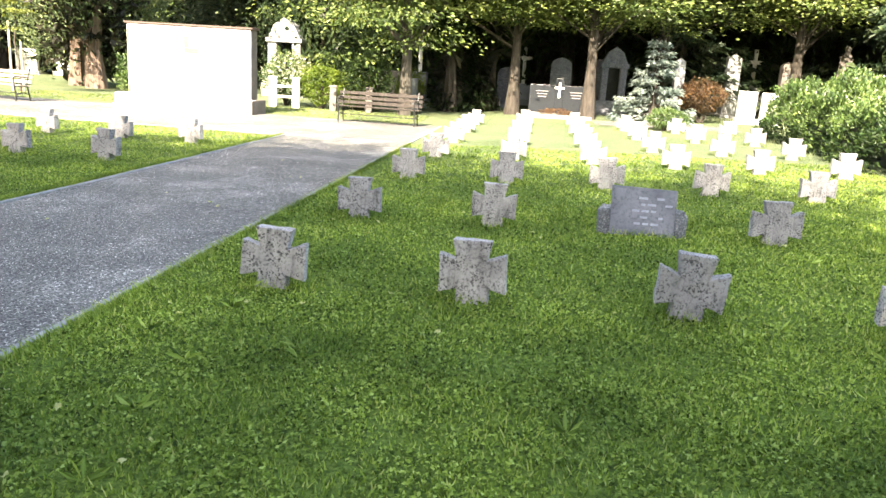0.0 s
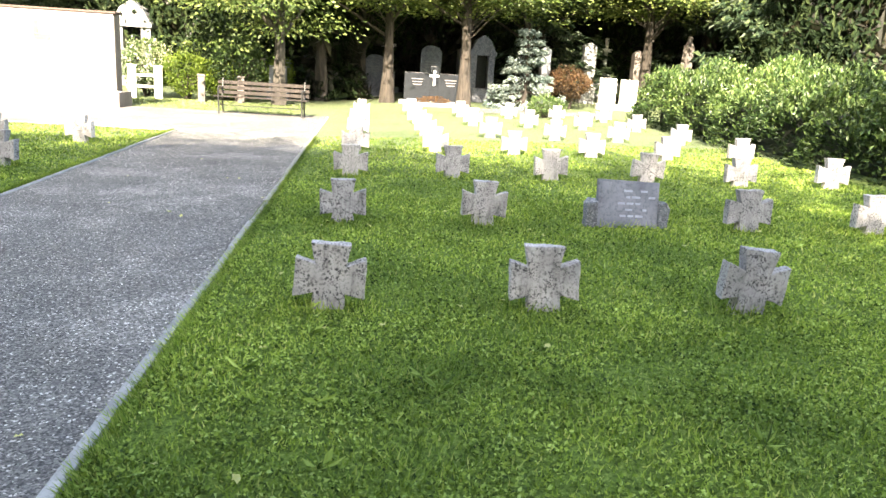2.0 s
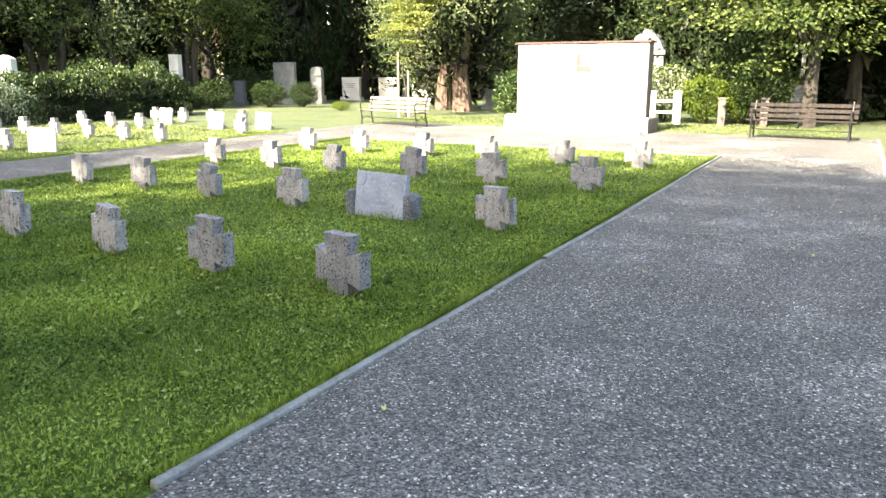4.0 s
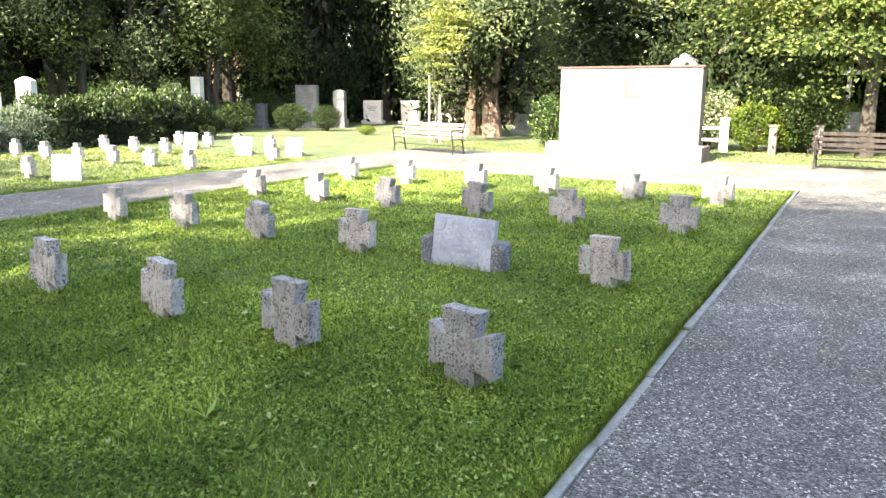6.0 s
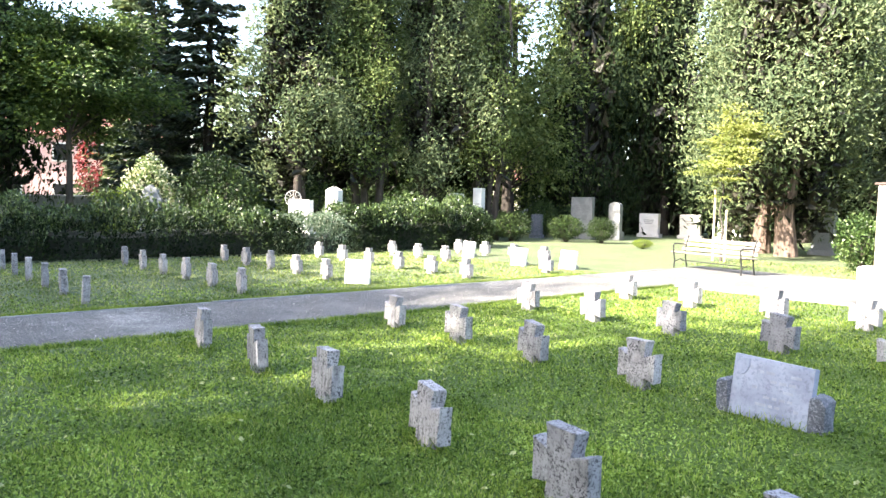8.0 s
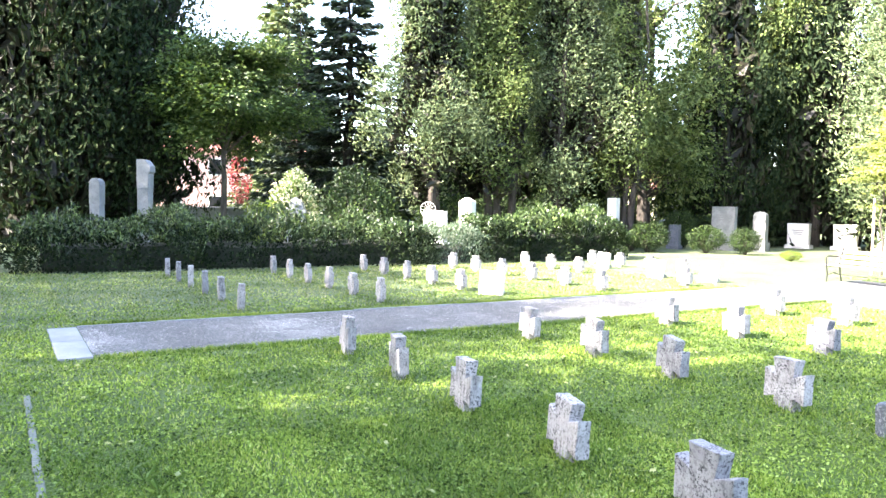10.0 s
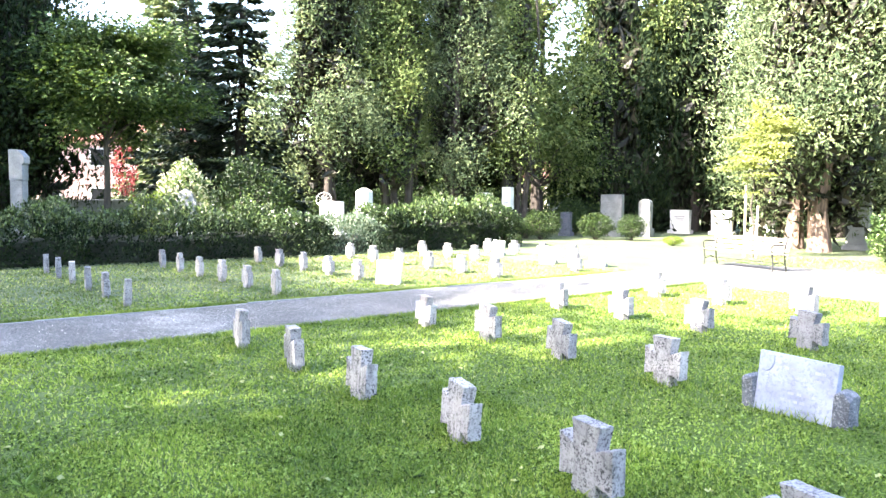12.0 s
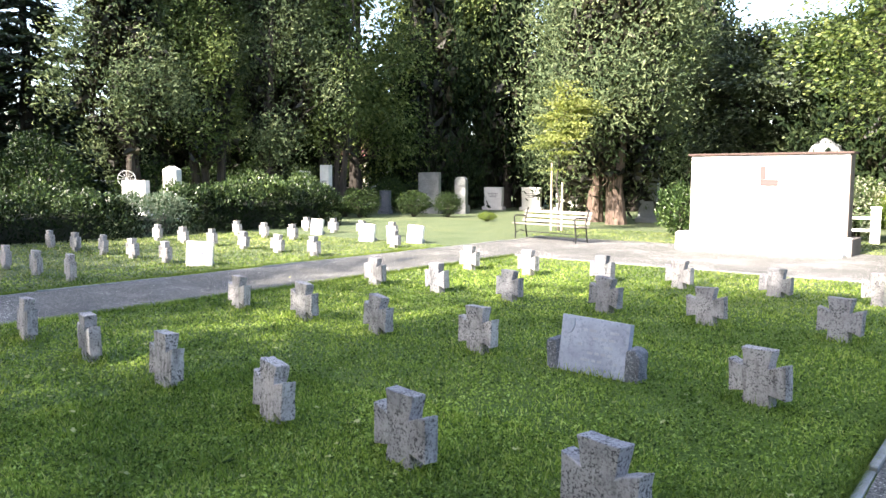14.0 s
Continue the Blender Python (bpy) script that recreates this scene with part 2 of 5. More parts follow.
DRY_LEAF = leaf_material("pale_fallen_leaf", [(0.0, (0.30, 0.30, 0.10)), (0.5, (0.46, 0.47, 0.22)), (1.0, (0.62, 0.62, 0.42))], 0.3)


def lawn_material():
    m, n, l, b = material("lawn_soil_and_grass", 0.95)
    p = n.new("ShaderNodeNewGeometry").outputs["Position"]
    fine = ramp(n, [(0.3, (0.016, 0.028, 0.006)), (0.5, (0.10, 0.155, 0.03)), (0.7, (0.26, 0.34, 0.08))])
    l.new(noise_tex(n, l, p, 34, 6, 0.75), fine.inputs[0])
    broad = ramp(n, [(0.3, (0.74, 0.80, 0.7)), (0.5, (1, 1, 1)), (0.72, (1.22, 1.12, 1.0))])
    l.new(noise_tex(n, l, p, 0.55, 5, 0.6), broad.inputs[0])
    green = mix(n, l, 1.0, fine.outputs[0], broad.outputs[0], "MULTIPLY")
    # sun glare in the colour: lawns by the west path and square washed pale
    xyz = n.new("ShaderNodeSeparateXYZ")
    l.new(p, xyz.inputs[0])
    dry = n.new("ShaderNodeMapRange")
    dry.inputs["From Min"].default_value, dry.inputs["From Max"].default_value = -5.0, -17.0
    l.new(xyz.outputs["X"], dry.inputs["Value"])
    sunlit_y = n.new("ShaderNodeMapRange")
    sunlit_y.inputs["From Min"].default_value, sunlit_y.inputs["From Max"].default_value = 9.0, 15.0
    l.new(xyz.outputs["Y"], sunlit_y.inputs["Value"])
    top = n.new("ShaderNodeMath")
    top.operation = "MAXIMUM"
    l.new(dry.outputs[0], top.inputs[0])
    l.new(sunlit_y.outputs[0], top.inputs[1])
    pale = mix(n, l, 1.0, green, (1.15, 0.95, 2.6), "MULTIPLY")
    l.new(mix(n, l, top.outputs[0], green, pale), b.inputs["Base Color"])
    b.inputs["Specular IOR Level"].default_value = 0.06
    b.inputs["Roughness"].default_value = 0.85
    bump(n, l, b, noise_tex(n, l, p, 60, 5, 0.8), 0.8, 0.03)
    return m


def gravel_material(name, tint):
    m, n, l, b = material(name, 0.9)
    p = n.new("ShaderNodeNewGeometry").outputs["Position"]
    vor = n.new("ShaderNodeTexVoronoi")
    vor.inputs["Scale"].default_value = 95
    l.new(p, vor.inputs["Vector"])
    sep = n.new("ShaderNodeSeparateColor")
    l.new(vor.outputs["Color"], sep.inputs[0])
    chips = ramp(n, [(0.0, (0.035, 0.035, 0.034)), (0.45, (0.11, 0.108, 0.105)), (0.86, (0.23, 0.225, 0.215)), (0.955, (0.31, 0.30, 0.29)), (0.98, (0.62, 0.61, 0.59))])
    l.new(sep.outputs[0], chips.inputs[0])
    broad = ramp(n, [(0.34, tuple(0.66 * c for c in tint)), (0.52, tuple(0.92 * c for c in tint)), (0.70, tuple(1.8 * c for c in tint))])
    l.new(noise_tex(n, l, p, 0.75, 6, 0.6), broad.inputs[0])
    l.new(mix(n, l, 1.0, chips.outputs[0], broad.outputs[0], "MULTIPLY"), b.inputs["Base Color"])
    bump(n, l, b, vor.outputs["Distance"], 0.7, 0.01)
    return m


LAWN = lawn_material()
GRAVEL = gravel_material("grey_gravel", (1.0, 0.985, 0.93))
CHIPS = leaf_material("gravel_chips", [(0.0, (0.07, 0.07, 0.07)), (0.55, (0.15, 0.148, 0.15)), (0.91, (0.25, 0.245, 0.24)), (0.94, (0.55, 0.54, 0.52)), (1.0, (0.74, 0.73, 0.71))], 0.0, 0.85, 0.2)


# ---------------------------------------------------------------- mesh helpers
def thing(name, x=0, y=0, z=0, turn=0, label="", category="", group="", kind=""):
    ob = new(name)
    ob.empty_display_size = 0.2
    ob.matrix_basis = pose(x, y, z, 0, 0, turn)
    return tagged(ob, label, category, group, kind)


def part(name, geo, mat, parent=None, label="", m=None):
    """One mesh object from a bmesh, a mesh or (vertices, faces)."""
    if isinstance(geo, bmesh.types.BMesh):
        me = bpy.data.meshes.new(name)
        geo.to_mesh(me)
        geo.free()
    elif isinstance(geo, tuple):
        me = bpy.data.meshes.new(name)
        me.from_pydata(geo[0], [], geo[1])
    else:
        me = geo
    if mat and not me.materials:
        me.materials.append(mat)
    ob = new(name, me)
    if parent:
        ob.parent = parent
    if m is not None:
        ob.matrix_basis = m
    if label:
        ob["label"] = label
    return ob


def box(bm, w, d, h, x=0, y=0, z=0, bevel=0.008, m=None):
    """A bevelled box standing on z, centred on x, y."""
    r = bmesh.ops.create_cube(bm, size=1)
    vs = r["verts"]
    bmesh.ops.scale(bm, vec=(w, d, h), verts=vs)
    bmesh.ops.translate(bm, vec=(x, y, z + h / 2), verts=vs)
    if bevel:
        es = list({e for v in vs for e in v.link_edges})
        out = bmesh.ops.bevel(bm, geom=es, offset=bevel, segments=2, affect="EDGES", profile=0.6)
        vs = list({v for f in out["faces"] for v in f.verts} | {v for v in vs if v.is_valid})
    if m is not None:
        bmesh.ops.transform(bm, matrix=m, verts=vs)
    return bm


def boxed(*a, **k):
    return box(bmesh.new(), *a, **k)


def prism(outline, depth, bevel=0.01, cuts=0, rough=0.0, seed=0, scale=9.0):
    """An outline in x, z made solid along y, its edges worn."""
    bm = bmesh.new()
    f = bm.faces.new([bm.verts.new((x, -depth / 2, z)) for x, z in outline])
    ext = bmesh.ops.extrude_face_region(bm, geom=[f])
    bmesh.ops.translate(bm, vec=(0, depth, 0), verts=[v for v in ext["geom"] if isinstance(v, bmesh.types.BMVert)])
    bmesh.ops.recalc_face_normals(bm, faces=bm.faces)
    if bevel:
        bmesh.ops.bevel(bm, geom=list(bm.edges), offset=bevel, segments=2, affect="EDGES", profile=0.6)
    if cuts:
        bmesh.ops.triangulate(bm, faces=bm.faces)
        for _ in range(cuts):
            long_edges = [e for e in bm.edges if e.calc_length() > 0.035]
            bmesh.ops.subdivide_edges(bm, edges=long_edges, cuts=1)
            bmesh.ops.triangulate(bm, faces=bm.faces)
    if rough:
        off = Vector((seed * 7.3, seed * 3.1, 0))
        for v in bm.verts:
            v.co += Vector((noise.noise(v.co * scale + off), noise.noise(v.co * scale + off + Vector((5, 0, 0))), noise.noise(v.co * scale * 1.3 + off))) * rough
    return bm


def tube(points, radii, sides=8, wob=0.0, seed=0):
    """Vertices and faces of a tapered tube through the points."""
    pts = [Vector(p) for p in points]
    verts, faces = [], []
    for i, (p, r) in enumerate(zip(pts, radii)):
        d = (pts[min(i + 1, len(pts) - 1)] - pts[max(i - 1, 0)]).normalized()
        a = d.cross(Vector((0.31, 0.95, 0.05))).normalized()
        c = d.cross(a)
        for k in range(sides):
            t = 2 * math.pi * k / sides
            q = r * (1 + wob * noise.noise(Vector((math.cos(t) * 2 + seed, math.sin(t) * 2, p.z * 0.7))))
            verts.append(p + a * (math.cos(t) * q) + c * (math.sin(t) * q))
    for i in range(len(pts) - 1):
        for k in range(sides):
            k2 = (k + 1) % sides
            faces.append((i * sides + k, i * sides + k2, (i + 1) * sides + k2, (i + 1) * sides + k))
    faces.append(tuple(range(sides))[::-1])
    faces.append(tuple((len(pts) - 1) * sides + k for k in range(sides)))
    return [tuple(v) for v in verts], faces


def join(pieces):
    verts, faces = [], []
    for v, f in pieces:
        o = len(verts)
        verts += v
        faces += [tuple(i + o for i in q) for q in f]
    return verts, faces


def unit(v):
    return v / np.maximum(np.linalg.norm(v, axis=1, keepdims=True), 1e-6)


def leaves(c, along, length, width, rng, face=None):
    """Folded leaves, one quad each, at the centres c; face is the way they turn to the light."""
    n = len(c)
    along = unit(along)
    turned = rng.normal(size=(n, 3)) if face is None else unit(face) + rng.normal(0, 0.42, (n, 3))
    side = unit(np.cross(turned, along))
    nrm = np.cross(along, side)
    ln, w = np.reshape(length, (-1, 1)) * np.ones((n, 1)), np.reshape(width, (-1, 1)) * np.ones((n, 1))
    base, tip = c - along * ln / 2, c + along * ln / 2 - nrm * w * 0.15
    v = np.stack([base, c + side * w / 2 + nrm * w * 0.22, tip, c - side * w / 2 + nrm * w * 0.22], 1).reshape(-1, 3)
    return v, np.arange(4 * n).reshape(-1, 4)


# ---------------------------------------------------------------- ground
PATH_L, PATH_R = -4.745, -2.243            # the main gravel path, between its edgings
WEST_L, WEST_R = -15.15, -12.90            # the gravel path on the far side of the middle lawn
END, PLAZA, BACK = 2.24, 14.95, 20.1       # where the paths end, where they open out, the far side of the square


def rise(x, y):
    """Height of the lawn: it climbs a little to the east."""
    k = np.clip((x + 2.3) / 6.0, 0, 1.6)
    return k * 0.09 + np.clip(x + 2.3, 0, 2) / 2 * np.clip((y - 4) * 0.005, 0, 0.16)


def lawn():
    near = np.arange(-30, 16.01, 0.5)
    xs = np.concatenate([[-900, -300, -120, -60, -40], near, [22, 40, 90, 300, 900]])
    ys = np.concatenate([[-900, -300, -90, -40, -20], np.arange(-12, 36.01, 0.5), [45, 60, 120, 300, 900]])
    X, Y = np.meshgrid(xs, ys)
    Z = rise(X, Y)
    w = len(xs)
    faces = [(j * w + i, j * w + i + 1, (j + 1) * w + i + 1, (j + 1) * w + i) for j in range(len(ys) - 1) for i in range(w - 1)]
    ob = part("ground", (np.stack([X, Y, Z], 2).reshape(-1, 3).tolist(), faces), LAWN)
    for p in ob.data.polygons:
        p.use_smooth = True
    return tagged(ob, "mown green lawn of grass, clover and weeds", "lawn", kind="structure")


lawn()


def sheet(name, x0, x1, y0, y1, z, mat, label, step=0.5, edge=0.0):
    nx, ny = max(2, int((x1 - x0) / step) + 1), max(2, int((y1 - y0) / step) + 1)
    X, Y = np.meshgrid(np.linspace(x0, x1, nx), np.linspace(y0, y1, ny))
    Z = np.full_like(X, z) + rise(X, Y)
    faces = [(j * nx + i, j * nx + i + 1, (j + 1) * nx + i + 1, (j + 1) * nx + i) for j in range(ny - 1) for i in range(nx - 1)]
    return tagged(part(name, (np.stack([X, Y, Z], 2).reshape(-1, 3).tolist(), faces), mat), label, "gravel path", kind="structure")


sheet("path_main", PATH_L, PATH_R, 2.115, PLAZA, 0.010, GRAVEL, "grey gravel path with pale chips between concrete edgings")
sheet("path_west", WEST_L, WEST_R, END, PLAZA, 0.010, GRAVEL, "grey gravel path with pale chips between two lawns")
sheet("path_square", WEST_L, PATH_R, PLAZA, BACK, 0.010, GRAVEL, "sunlit pale gravel square in front of the memorial wall")
sheet("path_cross", 2.0, 6.2, 22.6, 24.6, 0.014, GRAVEL, "sunlit gravel cross path beyond the graves")


def edging(name, p, q, label, width=0.05, piece=1.0, seed=1, mat=None, sink=0.0):
    """A row of thin concrete kerb pieces from p to q, a little out of line."""
    rng = random.Random(seed)
    d = Vector((q[0] - p[0], q[1] - p[1], 0))
    turn = math.degrees(math.atan2(d.y, d.x))
    root = thing(name, p[0], p[1], 0, turn, label, "kerb", kind="structure")
    n = max(1, round(d.length / piece))
    ln = d.length / n
    me = None
    for i in range(n):
        if me is None:
            me = part("kerb_stone", boxed(ln - 0.008, width, 0.13, 0, 0, -0.105 - sink, 0.008), mat or CONCRETE, root)
            ob, me = me, me.data
        else:
            ob = part("kerb_stone", me, None, root)
        ob.matrix_basis = pose((i + 0.5) * ln, rng.uniform(-0.008, 0.008), rng.uniform(-0.010, 0.008), 0, rng.uniform(-0.4, 0.4), rng.uniform(-0.5, 0.5))
    return root


edging("edging_main_west", (PATH_L - 0.03, END), (PATH_L - 0.03, PLAZA), "thin weathered concrete edging along the gravel path", seed=1)
edging("edging_main_east", (PATH_R + 0.03, END), (PATH_R + 0.03, BACK), "thin weathered concrete edging along the gravel path", 0.06, seed=2)
edging("edging_west_near", (WEST_R + 0.03, END), (WEST_R + 0.03, PLAZA), "thin weathered concrete edging along the gravel path", seed=3)
edging("edging_west_far", (WEST_L - 0.03, END), (WEST_L - 0.03, BACK), "thin weathered concrete edging along the gravel path", seed=4)
edging("edging_south", (-11.4, 1.57), (-5.2, 1.57), "thin mossy concrete edging sunk in the lawn", seed=5, mat=MOSSY_CONCRETE, sink=0.012)
edging("edging_lawn_north", (WEST_R + 0.1, PLAZA), (PATH_L - 0.1, PLAZA), "thin concrete edging between lawn and gravel square", 0.06, seed=6)

for n_, x0, x1, y0 in (("slab_main", PATH_L, PATH_R, 1.945), ("slab_west", WEST_L + 0.1, WEST_R, 2.06)):
    root = thing(n_, (x0 + x1) / 2, y0, 0, 0, "flush concrete threshold slab at the end of the path", "slab", kind="structure")
    for i in range(2):
        part("slab_piece", boxed((x1 - x0) / 2 - 0.012, 0.34, 0.12, (i - 0.5) * (x1 - x0) / 2, 0, -0.10, 0.01), PALE_STONE, root)


# ---------------------------------------------------------------- memorial wall
def memorial_wall():
    root = thing("memorial_wall", -9.07, 19.90, 0, 0, "broad white plastered memorial wall with a thin reddish cap on a low plinth", "memorial wall")
    # plinth and wall bodies coloured dark: shade of the east end painted in
    part("plinth", boxed(3.86, 1.0, 0.42, -0.03, -0.05, -0.05, 0.015), BROWN_STONE, root, "brown-grey plinth, coloured dark for its shaded end")
    part("plinth_face", boxed(3.82, 0.04, 0.40, -0.03, -0.56, -0.04, 0.006), PLASTER, root, "white plastered plinth face")
    part("plinth_top", boxed(3.78, 0.3, 0.02, -0.03, -0.39, 0.366, 0.004), PLASTER, root)
    part("step", boxed(3.58, 0.4, 0.16, 0, -0.79, -0.05, 0.015), PLASTER, root)
    part("wall_slab", boxed(3.48, 0.42, 1.83, 0, 0.01, 0.37, 0.008), BROWN_STONE, root, "brown-grey wall body, coloured dark for its shaded end")
    part("wall_face", boxed(3.44, 0.03, 1.82, 0, -0.208, 0.372, 0.006), PLASTER, root, "white plastered wall face")
    part("cap", boxed(3.59, 0.54, 0.05, 0, 0, 2.2, 0.012), CAP_STONE, root, "thin reddish brown cap")
    # a faded red relief and faint marks beside it
    em = part("emblem", boxed(0.39, 0.03, 0.14, 0.08, -0.233, 1.50, 0.006), ORANGE_PAINT, root, "faded red relief")
    part("emblem_upright", boxed(0.12, 0.028, 0.30, -0.06, -0.232, 1.645, 0.006), ORANGE_PAINT, em)
    for i, (x, w, z, h) in enumerate(((0.88, 0.10, 1.55, 0.26), (1.04, 0.05, 1.5, 0.3), (1.30, 0.12, 1.45, 0.3))):
        part("relief_mark", boxed(w, 0.02, h, x, -0.228, z, 0.004), FAINT_GREY, root, "faint grey relief mark")
    return root


memorial_wall()


# ---------------------------------------------------------------- stone crosses and plaques
CROSS_LABEL = "low flared cross of speckled grey granite set in the grass"


def cross_meshes():
    half = [(0.127, 0.425), (0.100, 0.285), (0.224, 0.332), (0.224, 0.074), (0.100, 0.105), (0.124, -0.12)]
    outline = half + [(-x, z) for x, z in reversed(half)]
    out = []
    for s in range(7):
        rng = random.Random(40 + s)
        o = [(x + rng.uniform(-0.006, 0.006), z + rng.uniform(-0.006, 0.006)) for x, z in outline]
        bm = prism(o, 0.092 + 0.012 * rng.random(), 0.009, 2 if s < 4 else 1, 0.007, s, 14)
        me = bpy.data.meshes.new("stone_cross")
        bm.to_mesh(me)
        bm.free()
        me.materials.append(GRANITE)
        out.append(me)
    return out


CROSSES = cross_meshes()
rc = random.Random(7)


def stone_cross(x, y, group, lean=None, turn=0.0, label=CROSS_LABEL):
    ob = new("stone_cross", rc.choice(CROSSES[4:] if x < -14 or y > 11 else CROSSES[:4]))
    z = float(rise(np.array(x), np.array(y)))
    lean = rc.uniform(-2.5, 2.5) if lean is None else lean
    ob.matrix_basis = pose(x, y, z + rc.uniform(-0.015, 0.012), rc.uniform(-3, 1.5), lean, turn + rc.uniform(-4, 4)) @ Matrix.Diagonal((rc.uniform(0.97, 1.04), 1, rc.uniform(0.97, 1.02), 1))
    return tagged(ob, label, "grave cross", group)


def grave_plaque(x, y, turn=0, white=False, group="", side_blocks=True, w=0.68, face=None):
    z = float(rise(np.array(x), np.array(y)))
    lab = "pale tilted grave plaque with worn lettering on a stone base" if white else "blue-grey marble grave plaque leaning between rough dark stone blocks"
    root = thing("grave_plaque", x, y, z, turn, lab, "grave plaque", group)
    tilt = pose(0, -0.02, -0.03, -10)
    panel = part("panel", prism([(-w / 2, 0), (w / 2, 0), (w / 2, 0.485), (-w / 2, 0.50)], 0.07, 0.006, 1, 0.003, 3, 6), face or (WHITE_STONE if white else SLATE_BLUE), root, "", tilt)
    rng = random.Random(int(x * 10))
    for i in range(5):
        zz = 0.38 - i * 0.062
        xx = -w * 0.18 + rng.uniform(-0.04, 0.04)
        while xx < w * 0.33:
            ww = rng.uniform(0.03, 0.09)
            part("inscription", boxed(ww, 0.004, 0.022, xx + ww / 2, -0.0365, zz, 0), SLATE_BLUE if face else INSCRIPTION, panel, "worn unreadable lettering") if rng.random() < 0.6 else None
            xx += ww + 0.02
    shield = [(-0.055, 0.10), (0.055, 0.10), (0.055, 0.03), (0.03, -0.02), (0, -0.035), (-0.03, -0.02), (-0.055, 0.03)]
    part("ornament", prism(shield, 0.014, 0.003), face or (WHITE_STONE if white else SLATE_BLUE), panel, "small carved shield", pose(-w / 2 + 0.075, -0.038, 0.375))
    if side_blocks:
        for s in (-1, 1):
            o = [(-0.062, -0.1), (0.062, -0.1), (0.058, 0.22), (0.02, 0.265), (-0.055, 0.25)]
            part("side_block", prism([(s * a, b) for a, b in o], 0.20, 0.012, 1, 0.02, s + 2, 12), DARK_GRANITE, root, "rough dark stone block", pose(s * (w / 2 + 0.05), 0.05, 0, 0, 0, s * 6))
    else:
        part("stand", boxed(w * 0.9, 0.16, 0.16, 0, 0.08, -0.06, 0.012), GREY_STONE, root)
    return root


EAST_Y = [4.78, 7.32, 10.2, 12.9, 15.6, 18.3, 21.0]
for j, y in enumerate(EAST_Y):
    for k in range(6):
        x = -1.38 + (1.38 if j == 0 else 1.347) * k
        if (j, k) == (1, 2):
            grave_plaque(1.42, 7.36, group="plaques among the graves", w=0.62, face=SLATE_DIM)
        else:
            stone_cross(x, y, "crosses on the east lawn", 5 if (j, k) == (0, 2) else None)
MID_ROWS = (((-5.64, -6.89, -8.09, -9.42, -10.66, -12.00), 4.60, -0.022), ((-5.64, -6.86, -8.20, -9.52, -10.70, -11.97), 7.10, -0.025),
            ((-5.64, -6.98, -8.23, -9.62, -10.85, -12.08), 9.87, 0.0), ((-5.66, -6.94, -8.30, -9.54, -10.89, -12.10), 12.58, 0.035))
for j, (row, y, slope) in enumerate(MID_ROWS):
    for k, x in enumerate(row):
        if (j, k) == (1, 1):
            grave_plaque(-6.98, 7.12, group="plaques among the graves", turn=-3, w=0.64)
        else:
            stone_cross(x, y + slope * (x + 5.6), "crosses on the middle lawn", None, -13)
WEST_X = [-16.05, -17.25, -18.45, -19.65, -20.85, -22.05]
WEST_Y = [4.65, 7.1, 9.5, 12.2, 14.7, 17.3]
for j, y in enumerate(WEST_Y):
    for k, x in enumerate(WEST_X):
        if (j, k) == (2, 0):
            grave_plaque(-16.3, 9.6, 34, True, "plaques among the graves", False, 0.5)
        elif (j, k) in ((4, 2), (5, 1), (5, 0), (4, 1)):
            continue
        else:
            stone_cross(x, y, "crosses on the west lawn", None, -11)
grave_plaque(-20.6, 16.4, 5, True, "plaques among the graves", False, 0.44)
grave_plaque(-17.8, 15.6, 0, True, "plaques among the graves", False, 0.5)
grave_plaque(-16.5, 16.0, 0, True, "plaques among the graves", False, 0.5)


# ---------------------------------------------------------------- benches
def park_bench(x, y, turn, label, width=2.1, wood=None):
    wood = wood or SHADED_WOOD
    root = thing("park_bench", x, y, float(rise(np.array(x), np.array(y))) + 0.012, turn, label, "bench", "benches on the gravel square")
    for s in (-1, 1):
        xs = s * (width / 2 - 0.12)
        fr = part("end_frame", join([
            tube([(xs, -0.22, 0), (xs, -0.20, 0.2), (xs, -0.24, 0.40), (xs, -0.26, 0.60), (xs, -0.20, 0.64), (xs, 0.16, 0.62)], [0.02] * 6, 8),
            tube([(xs, 0.24, 0), (xs, 0.19, 0.2), (xs, 0.16, 0.42), (xs, 0.20, 0.62), (xs, 0.27, 0.84)], [0.02] * 5, 8),
            tube([(xs, -0.24, 0.40), (xs, 0.17, 0.38)], [0.018] * 2, 8),
            tube([(xs, -0.20, 0.16), (xs, 0, 0.24), (xs, 0.2, 0.16)], [0.012] * 3, 6)]), IRON, root, "curved dark iron end frame")
    for i in range(4):
        part("seat_slat", boxed(width, 0.085, 0.032, 0, -0.19 + 0.105 * i, 0.405 - 0.006 * i, 0.006), wood, root)
    for i in range(3):
        zz = 0.50 + 0.12 * i
        part("back_slat", boxed(width, 0.028, 0.085, 0, 0, -0.04, 0.006), wood, root, "", pose(0, 0.155 + 0.34 * (zz - 0.44), zz, -17))
    part("stretcher", tube([(-width / 2 + 0.12, 0, 0.2), (width / 2 - 0.12, 0, 0.2)], [0.012, 0.012], 6), IRON, root)
    return root


park_bench(-3.8, 19.4, -3, "long wooden slatted bench on dark iron frames", 2.25)
park_bench(-14.26, 18.9, -14, "wooden slatted bench coloured pale for sunlight, beside a staked young tree", 2.45, SUNLIT_WOOD)


